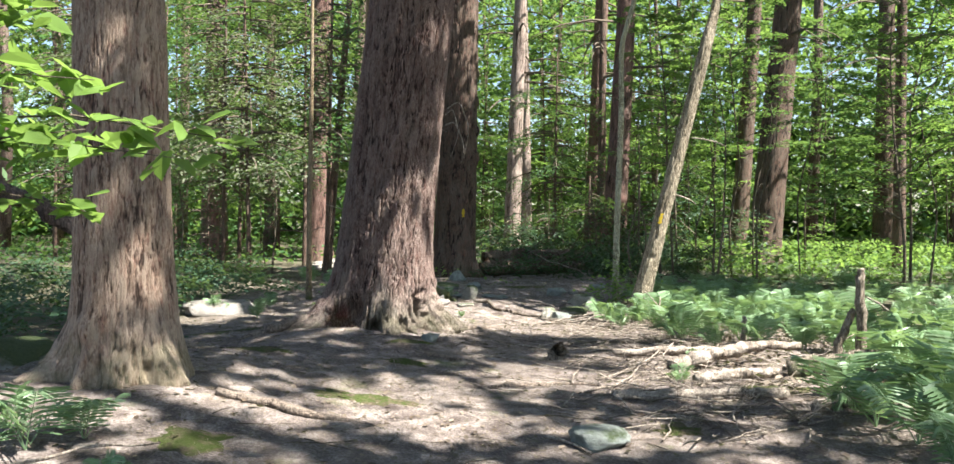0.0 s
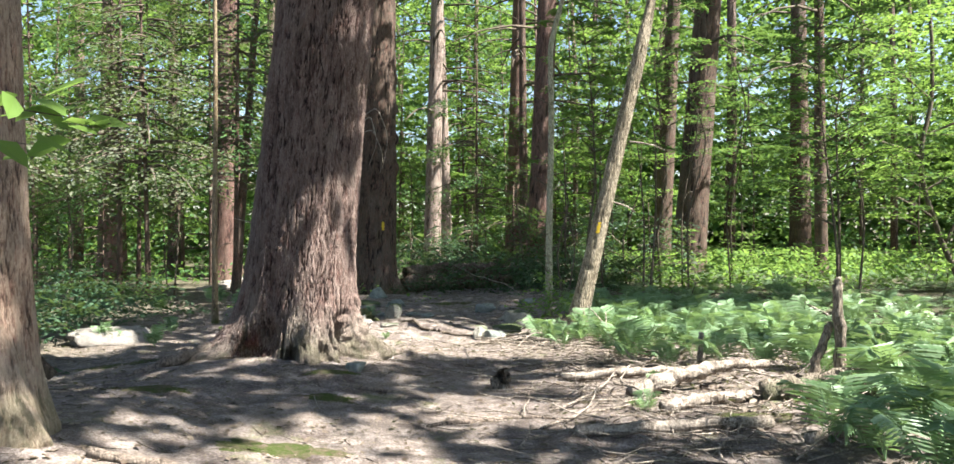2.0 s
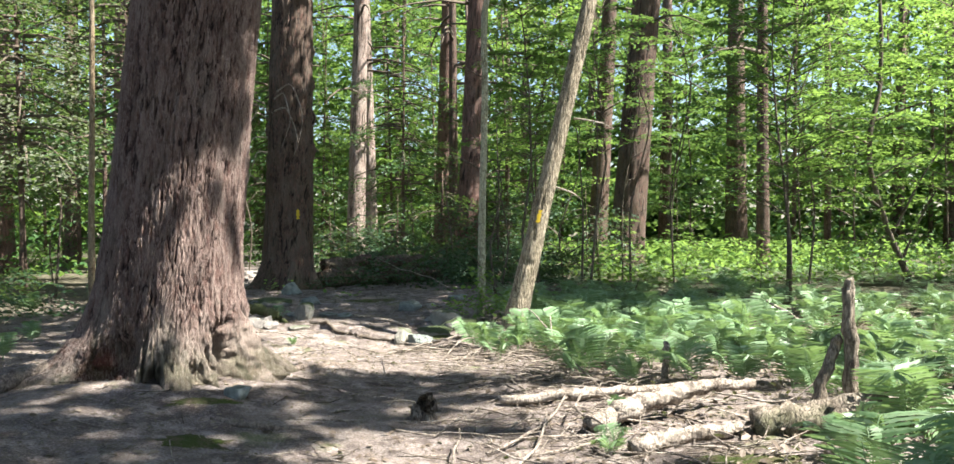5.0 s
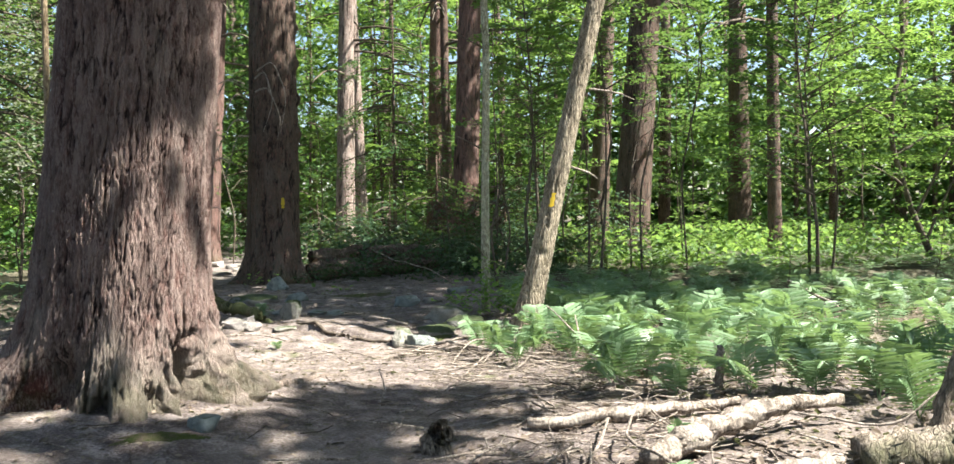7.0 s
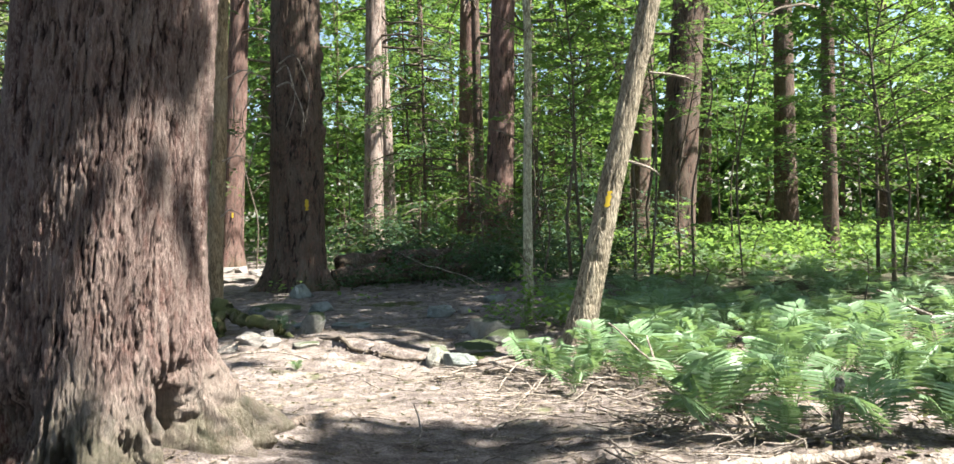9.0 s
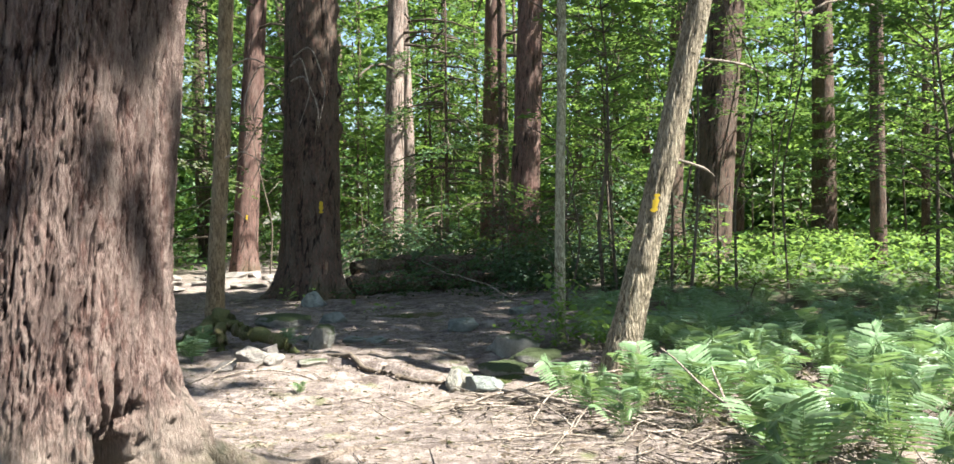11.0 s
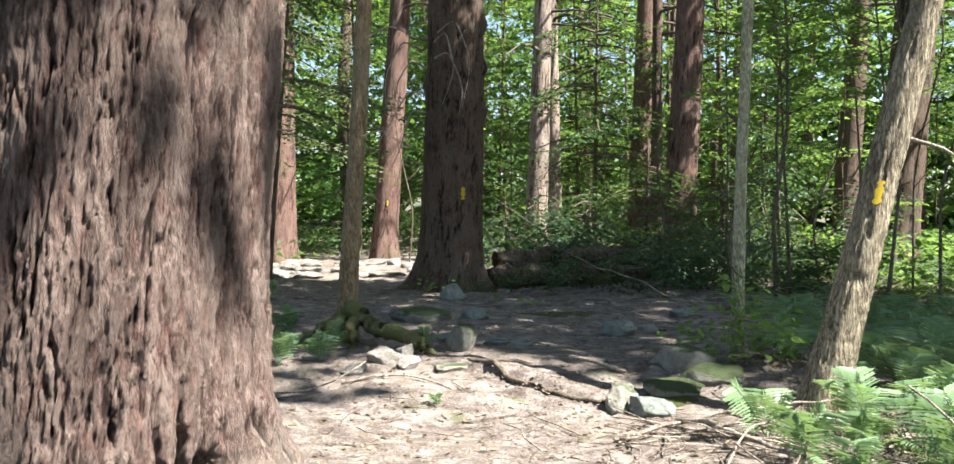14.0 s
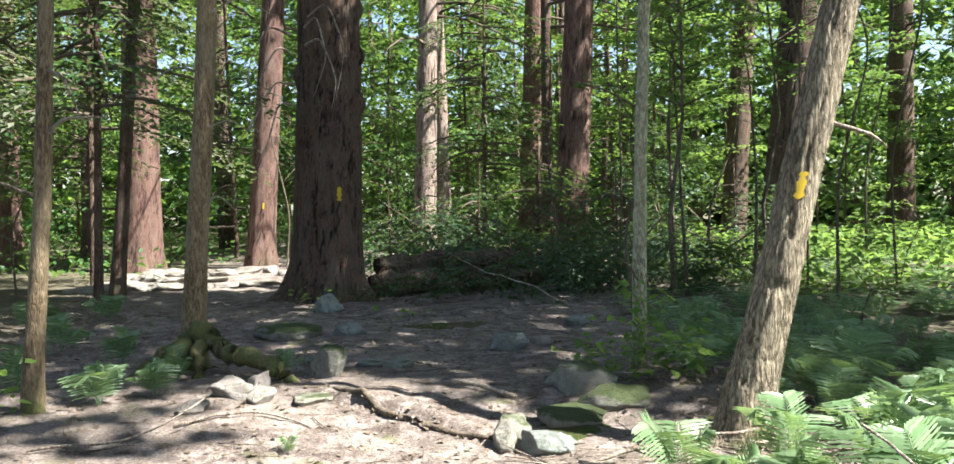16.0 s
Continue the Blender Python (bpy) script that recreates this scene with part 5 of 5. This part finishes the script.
stub(3.55, 8.7, 0.92, 0.043, -0.02, "broken upright dead stem on a mossy log", 90, SNAG)
stub(3.26, 8.75, 0.58, 0.036, 0.22, "leaning grey dead stem beside an upright one", 91, SNAG)
stub(4.15, 8.0, 0.55, 0.035, 0.04, "dark pointed stub on a fallen trunk", 92, SNAG)
stub(3.1, 10.6, 0.34, 0.03, 0.0, "short bleached stick standing in the ground", 93)
stub(0.92, 9.78, 0.14, 0.075, 0.02, "small dark knobby stump in the path", 94, SNAG)
for k, (pts, r) in enumerate([
        ([(1.55, 13.9, 0.10), (1.85, 13.2, 0.09), (2.2, 12.4, 0.05), (2.5, 11.7, 0.02)], 0.022), ([(1.1, 13.7, 0.02), (1.8, 13.95, 0.12), (2.6, 14.0, 0.15)], 0.016), ([(1.5, 12.7, 0.0), (1.8, 13.3, 0.15), (2.3, 13.9, 0.1)], 0.009),
        ([(1.7, 12.4, 0.0), (2.0, 12.9, 0.12), (2.2, 13.5, 0.05)], 0.008), ([(1.0, 15.9, 0.05), (1.45, 15.55, 0.03)], 0.025), ([(1.2, 8.9, 0.02), (1.7, 9.3, 0.06), (2.0, 9.9, 0.10)], 0.014),
        ([(1.0, 8.2, 0.02), (1.5, 8.8, 0.04), (1.75, 9.5, 0.08)], 0.014), ([(2.0, 9.0, 0.1), (1.9, 9.4, 0.12), (2.1, 9.7, 0.2)], 0.013), ([(0.55, 6.75, 0.02), (0.8, 6.35, 0.02)], 0.014), ([(-2.5, 5.3, 0.02), (-2.1, 5.6, 0.08), (-1.7, 5.9, 0.04)], 0.012),
        ([(2.5, 10.6, 0.02), (2.3, 11.3, 0.3), (2.45, 11.9, 0.5)], 0.012), ([(3.0, 11.2, 0.02), (2.6, 11.8, 0.2), (2.4, 12.6, 0.5)], 0.012), ([(2.9, 9.3, 0.15), (3.3, 9.0, 0.1), (3.6, 8.95, 0.3)], 0.01), ([(6.4, 13.4, 0.0), (6.1, 13.9, 0.3), (5.9, 14.3, 0.5)], 0.025),
        ([(-0.9, 15.2, 0.02), (-0.4, 15.5, 0.03), (0.0, 15.2, 0.01)], 0.012), ([(-1.6, 14.6, 0.02), (-1.0, 14.8, 0.06), (-0.7, 15.2, 0.2)], 0.01), ([(2.9, 20.5, 0.02), (2.5, 20.9, 0.30), (1.9, 21.3, 0.42), (1.4, 21.7, 0.7)], 0.014)]):
    bar("fallen_branch", pts, [r * 0.75, r * 0.7, r * 0.5, r * 0.3][:len(pts)], DEADWOOD, "dry bare fallen branch", "branch", "fallen branches", 7, 0.25, 120 + k, True)

# dry hanging twigs of the dark tree and of a leaning one
for k, pts in enumerate([
        [(-0.55, 21.85, 4.15), (-0.25, 21.5, 4.3), (0.0, 21.4, 3.6), (-0.15, 21.4, 2.9)], [(-0.6, 21.85, 4.0), (-0.4, 21.45, 4.1), (-0.25, 21.4, 3.5), (-0.45, 21.4, 2.95)], [(-0.6, 21.85, 3.75), (-0.35, 21.5, 3.8), (-0.12, 21.4, 3.2), (-0.2, 21.4, 2.8)],
        [(-0.75, 21.9, 3.6), (-0.95, 21.6, 3.7), (-1.2, 21.5, 3.2), (-1.15, 21.5, 2.7)], [(-0.75, 21.9, 3.2), (-1.0, 21.6, 3.2), (-1.3, 21.5, 2.6), (-1.6, 21.5, 2.2)], [(-0.8, 21.9, 3.9), (-1.1, 21.7, 4.0), (-1.35, 21.5, 3.4), (-1.3, 21.5, 2.4)],
        [(-0.75, 21.9, 2.9), (-0.95, 21.6, 2.9), (-1.1, 21.5, 2.3), (-1.25, 21.5, 2.0)]]):
    twig = under(bar("dead_twig", pts, [0.018, 0.014, 0.010, 0.004], DEADWOOD, "", "", "", 6, 0.1, 140 + k), dark_tree)
    twig["label"] = "bare curved hanging twig"
for k, (pts, parent) in enumerate([
        ([(3.45, 14.3, 2.75), (3.75, 14.2, 2.70), (3.95, 14.2, 2.62)], lean_tree), ([(3.1, 14.3, 1.9), (3.4, 14.2, 1.8), (3.5, 14.2, 1.72)], lean_tree), ([(-1.85, 15.6, 1.9), (-1.65, 15.5, 2.05), (-1.35, 15.5, 2.05)], sapling_l),
        ([(-1.85, 15.6, 1.5), (-2.1, 15.5, 1.62), (-2.4, 15.5, 1.7)], sapling_l), ([(-1.8, 15.6, 2.4), (-1.6, 15.4, 2.3), (-1.5, 15.4, 2.0)], sapling_l)]):
    under(bar("dead_twig", pts, [0.016, 0.011, 0.005], DEADWOOD, "", "", "", 6, 0.1, 160 + k), parent)

for k, (z, a, L) in enumerate([(1.1, 0.4, 0.5), (2.2, 2.8, 0.6), (2.9, 5.6, 0.7), (3.6, 3.4, 0.8), (0.7, 3.9, 0.4)]):
    under(bar("twig", [(2.68 + 0.05 * z / 3, 16.5, z), (2.68 + math.cos(a) * L * 0.5, 16.5 + math.sin(a) * L * 0.5, z + 0.2), (2.68 + math.cos(a) * L, 16.5 + math.sin(a) * L, z + 0.28)], [0.012, 0.008, 0.003], TWIG, "", "", "", 5, 0.1, 180 + k), thin_tree)

for k, (z, x0, dx, dz) in enumerate([(1.0, -0.45, 1.3, 2.4), (1.7, -0.7, -1.1, 0.45), (2.3, -0.92, 1.2, 0.7), (3.1, -0.97, -1.3, 0.35), (3.6, -0.9, 1.4, 0.5), (4.4, -0.7, -1.1, 0.6), (0.5, -0.2, 0.9, 2.0)]):
    under(bar("branch", [(13.2 + x0, 20.7, z), (13.2 + x0 + dx * 0.5, 20.5, z + dz * 0.6), (13.2 + x0 + dx, 20.3, z + dz)], [0.034, 0.022, 0.007], TWIG, "", "", "", 6, 0.2, 190 + k), sapling_r)
for k, (z, dx, dz) in enumerate([(2.1, 0.5, 0.05), (2.6, -0.45, 0.0), (3.1, 0.6, 0.1), (1.4, 0.35, 0.1)]):
    x0 = -1.17 + 0.05 * z
    under(bar("dead_twig", [(x0, 17.1, z), (x0 + dx * 0.5, 17.0, z + dz + 0.05), (x0 + dx, 16.95, z + dz - 0.12)], [0.012, 0.008, 0.003], DEADWOOD, "", "", "", 5, 0.2, 210 + k), slim)

for k, (z, dx, dz) in enumerate([(1.2, 0.35, 0.12), (1.9, -0.4, 0.1), (2.5, 0.45, 0.05), (3.0, -0.35, 0.15)]):
    under(bar("dead_twig", [(-2.84, 16.4, z), (-2.84 + dx * 0.5, 16.35, z + dz), (-2.84 + dx, 16.3, z + dz * 0.6)], [0.010, 0.007, 0.003], TWIG, "", "", "", 5, 0.2, 230 + k), sapling_3)

# ---- paint blazes ----
def blaze(x, y, z, r, w, h, lean, parent, seed, turn=0.0):
    """A worn strip of paint that follows the round of the trunk."""
    v, f, n, m = [], [], 9, 12
    face = math.atan2(3 - y, 0.3 - x) + turn
    rng = random.Random(seed)
    for j in range(m):
        zz = -h / 2 + h * j / (m - 1)
        wj = w * (0.45 + 0.8 * rng.random()) * (1 if 0 < j < m - 1 else 0.5)
        for i in range(n):
            a = face + (i / (n - 1) - 0.5) * wj / r
            v.append((x + lean * zz + (r + 0.006) * math.cos(a), y + (r + 0.006) * math.sin(a), z + zz))
    for j in range(m - 1):
        for i in range(n - 1):
            k = j * n + i
            f.append((k, k + 1, k + n + 1, k + n))
    c = Vector((x, y, z))
    ob = new("paint_blaze", mesh_of("paint_blaze", [Vector(p) - c for p in v], f, YELLOW))
    ob.matrix_world = Matrix.Translation(c)
    under(ob, parent)
    ob["label"] = "worn yellow trail blaze"


blaze(2.98, 14.3, 1.50, 0.116, 0.055, 0.16, 0.24, lean_tree, 1)
blaze(-0.33, 22.3, 1.62, 0.53, 0.07, 0.20, 0.02, dark_tree, 2, 0.32)
blaze(-2.28, 29.5, 1.5, 0.315, 0.05, 0.13, 0.07, path_tree, 3)

# ---- brushwood ----
def brushwood():
    rng = random.Random(55)
    leaves, sticks = Heap(), Heap()
    for k in range(430):
        x, y = rng.uniform(0.7, 6.2), rng.uniform(21.6, 25.8)
        top = 0.95 * math.sin(min(1.0, (x - 0.5) / 1.2) * 1.57) * (0.5 + 0.5 * min(1, (y - 21.4) / 1.2))
        z = gz(x, y) + rng.uniform(0.0, max(0.1, top))
        v, f = spray(rng, rng.uniform(0.6, 1.0), 0.45, 8, 5)
        leaves.add(v, f, pose(x, y, z, rng.uniform(-35, 35), rng.uniform(-30, 35), rng.uniform(0, 360)))
    for k in range(70):
        x, y = rng.uniform(1.0, 6.6), rng.uniform(21.8, 26)
        a, L = rng.uniform(0, 6.28), rng.uniform(0.8, 2.2)
        p = Vector((x, y, gz(x, y) + rng.uniform(0, 0.5)))
        q = p + Vector((math.cos(a) * L, math.sin(a) * L * 0.5, rng.uniform(0.0, 0.8) * L))
        sticks.add(*tube([p, p.lerp(q, 0.5) + Vector((0, 0, 0.1)), q], [0.016, 0.012, 0.004], 5))
    tagged(new("brush_pile", leaves.mesh("brush_pile", NEEDLE_DARK, False)), "dark heap of cut hemlock boughs", "brushwood", "", "stuff")
    tagged(new("brush_sticks", sticks.mesh("brush_sticks", TWIG)), "thin dark sticks jutting from brushwood", "sticks", "", "stuff")
    leaves = Heap()
    for k in range(520):
        x, y = rng.uniform(-9.5, -3.9), rng.uniform(8.5, 20)
        z = gz(x, y) + rng.uniform(0.0, 0.7)
        v, f = spray(rng, rng.uniform(0.5, 0.9), 0.45, 7, 5)
        leaves.add(v, f, pose(x, y, z, rng.uniform(-25, 25), rng.uniform(-20, 25), rng.uniform(0, 360)))
    tagged(new("low_hemlock_scrub", leaves.mesh("low_hemlock_scrub", NEEDLE_DARK, False)), "dark low hemlock scrub in the shade", "scrub", "", "stuff")


brushwood()

# leafy branch that hangs over the start of the path, on its own stem
def leafy_branch():
    rng = random.Random(21)
    tree = thing("broadleaf_sapling", -2.72, 5.0, gz(-2.72, 5.0), "young broad-leaved tree with large pale leaves overhanging the path", "sapling", "broadleaf understory")
    v, f = tube([(0, 0, -0.2), (0.05, 0.05, 1.2), (0.0, 0.1, 2.4), (0.1, 0.1, 4.2)], [0.04, 0.035, 0.028, 0.012], 8)
    part("trunk", mesh_of("trunk", v, f, TWIG), tree)
    n = 0
    for z0, tip, count in [(1.5, (1.05, -0.1, 1.75), 13), (1.65, (1.5, 0.0, 1.62), 15), (1.9, (1.0, 0.1, 2.0), 13), (2.1, (0.95, -0.25, 2.25), 14), (1.4, (0.9, 0.3, 1.4), 11), (1.8, (1.6, 0.5, 1.75), 14), (2.3, (0.7, -0.5, 2.5), 14)]:
        a, b = Vector((0.04, 0.06, z0)), Vector(tip)
        mid = a.lerp(b, 0.5) + Vector((0, 0, 0.08))
        limb = Heap()
        limb.add(*tube([a, mid, b], [0.008, 0.005, 0.002], 5))
        part("limb", limb.mesh("limb", TWIG), tree)
        for k in range(int(count * 2.4)):
            t = 0.3 + 0.72 * (k + rng.random()) / (count * 2.4)
            p = a.lerp(b, t) + Vector((0, 0, 0.08 * math.sin(3.1 * t)))
            p += Vector((rng.uniform(-0.07, 0.07), rng.uniform(-0.1, 0.1), rng.uniform(-0.07, 0.04)))
            V, F = leaf_cloud(np.array([[0.0, 0.0, 0.0]]), 0.15, np.random.default_rng(n), 0.45, 0.3)
            n += 1
            leaf = part("leaf", mesh_of("leaf", V, F, LEAF_LIGHT, False), tree)
            leaf.matrix_local = Matrix.Translation(p)


leafy_branch()

# leaves at the foot of the thin pale tree
def foot_leaves():
    nrng = np.random.default_rng(17)
    for k, (x, y, h, n) in enumerate([(2.6, 16.2, 0.75, 150), (2.95, 16.0, 0.4, 90), (2.35, 15.95, 0.35, 60), (2.2, 16.5, 0.3, 40), (-2.25, 15.4, 0.45, 45), (0.7, 20.0, 0.1, 18), (-0.55, 21.0, 0.3, 24)]):
        P = np.stack([nrng.normal(0, 0.16, n), nrng.normal(0, 0.12, n), nrng.uniform(0.05, 1, n) * h], -1)
        V, F = leaf_cloud(P, 0.085, nrng, 0.4)
        ob = new("low_plant", mesh_of("low_plant", V, F, LEAF_LIGHT, False))
        ob.matrix_world = pose(x, y, gz(x, y))
        tagged(ob, "small leafy green plant on the forest floor", "plant", "low plants", "stuff")


foot_leaves()

# ---- litter ----
def litter():
    nrng = np.random.default_rng(4)
    n = 18000
    x, y = nrng.uniform(-4.5, 6.0, n), nrng.uniform(2.5, 22, n)
    P = np.stack([x, y, ground_z(x, y) + nrng.uniform(0.003, 0.014, n)], -1)
    V, F = leaf_cloud(P, 0.045, nrng, 0.25)
    tagged(new("leaf_litter", mesh_of("leaf_litter", V, F, DEADLEAF, False)), "dry brown leaves strewn on the soil", "leaf litter", "", "stuff")
    n = 70000
    x, y = nrng.uniform(-3.2, 3.2, n), nrng.uniform(2.5, 17.0, n)
    P = np.stack([x, y, ground_z(x, y) + nrng.uniform(0.002, 0.010, n)], -1)
    V, F = diamond_cloud(P, 0.032, nrng, 0.2, 0.10)
    tagged(new("needle_litter", mesh_of("needle_litter", V, F, DEADLEAF, False)), "fine dry needles strewn on the soil", "needle litter", "", "stuff")
    n = 9000
    x, y = nrng.uniform(2.5, 9.0, n), nrng.uniform(8.0, 16.0, n)
    P = np.stack([x, y, ground_z(x, y) + nrng.uniform(0.005, 0.06, n)], -1)
    V, F = leaf_cloud(P, 0.055, nrng, 0.4)
    tagged(new("dead_fronds", mesh_of("dead_fronds", V, F, DEADLEAF, False)), "brown dead leaves lying between the ferns", "leaf litter", "", "stuff")
    rng = random.Random(66)
    heap = Heap()
    for k in range(420):
        x, y = rng.gauss(2.1, 0.55), rng.uniform(6.6, 14.2)
        a, L, rr = rng.uniform(0, 6.28), rng.uniform(0.2, 0.75), rng.uniform(0.0025, 0.009)
        tip = rng.uniform(0, 0.22) * L
        q = [(x + math.cos(a) * L * t + rng.uniform(-0.04, 0.04), y + math.sin(a) * L * t + rng.uniform(-0.04, 0.04), tip * t) for t in (0, 0.4, 0.7, 1)]
        heap.add(*tube([(u, w, gz(u, w) + rr + 0.01 + z) for u, w, z in q], [rr, rr * 0.9, rr * 0.7, rr * 0.4], 5))
    tagged(new("dry_brush", heap.mesh("dry_brush", DEADWOOD)), "tangle of dry bleached sticks at the path's edge", "sticks", "", "stuff")
    rng = random.Random(6)
    for name, count, mat, label in (("pale_twigs", 900, DEADWOOD, "thin pale twigs strewn on the ground"), ("dark_twigs", 900, TWIG, "thin dark twigs strewn on the ground")):
        heap = Heap()
        for k in range(count):
            x, y = rng.uniform(-4.0, 5.5), rng.uniform(3, 21)
            if rng.random() < 0.35:
                x, y = rng.gauss(1.9, 0.5), rng.uniform(7, 14.5)
            a, L, r = rng.uniform(0, 6.28), rng.uniform(0.06, 0.38), rng.uniform(0.0015, 0.005)
            q = [(x + math.cos(a) * L * t + rng.uniform(-0.02, 0.02), y + math.sin(a) * L * t + rng.uniform(-0.02, 0.02)) for t in (0, 0.5, 1)]
            heap.add(*tube([(u, w, gz(u, w) + r + rng.uniform(0, 0.012)) for u, w in q], [r, r, r * 0.5], 3))
        tagged(new(name, heap.mesh(name, mat)), label, "twigs", "", "stuff")


litter()
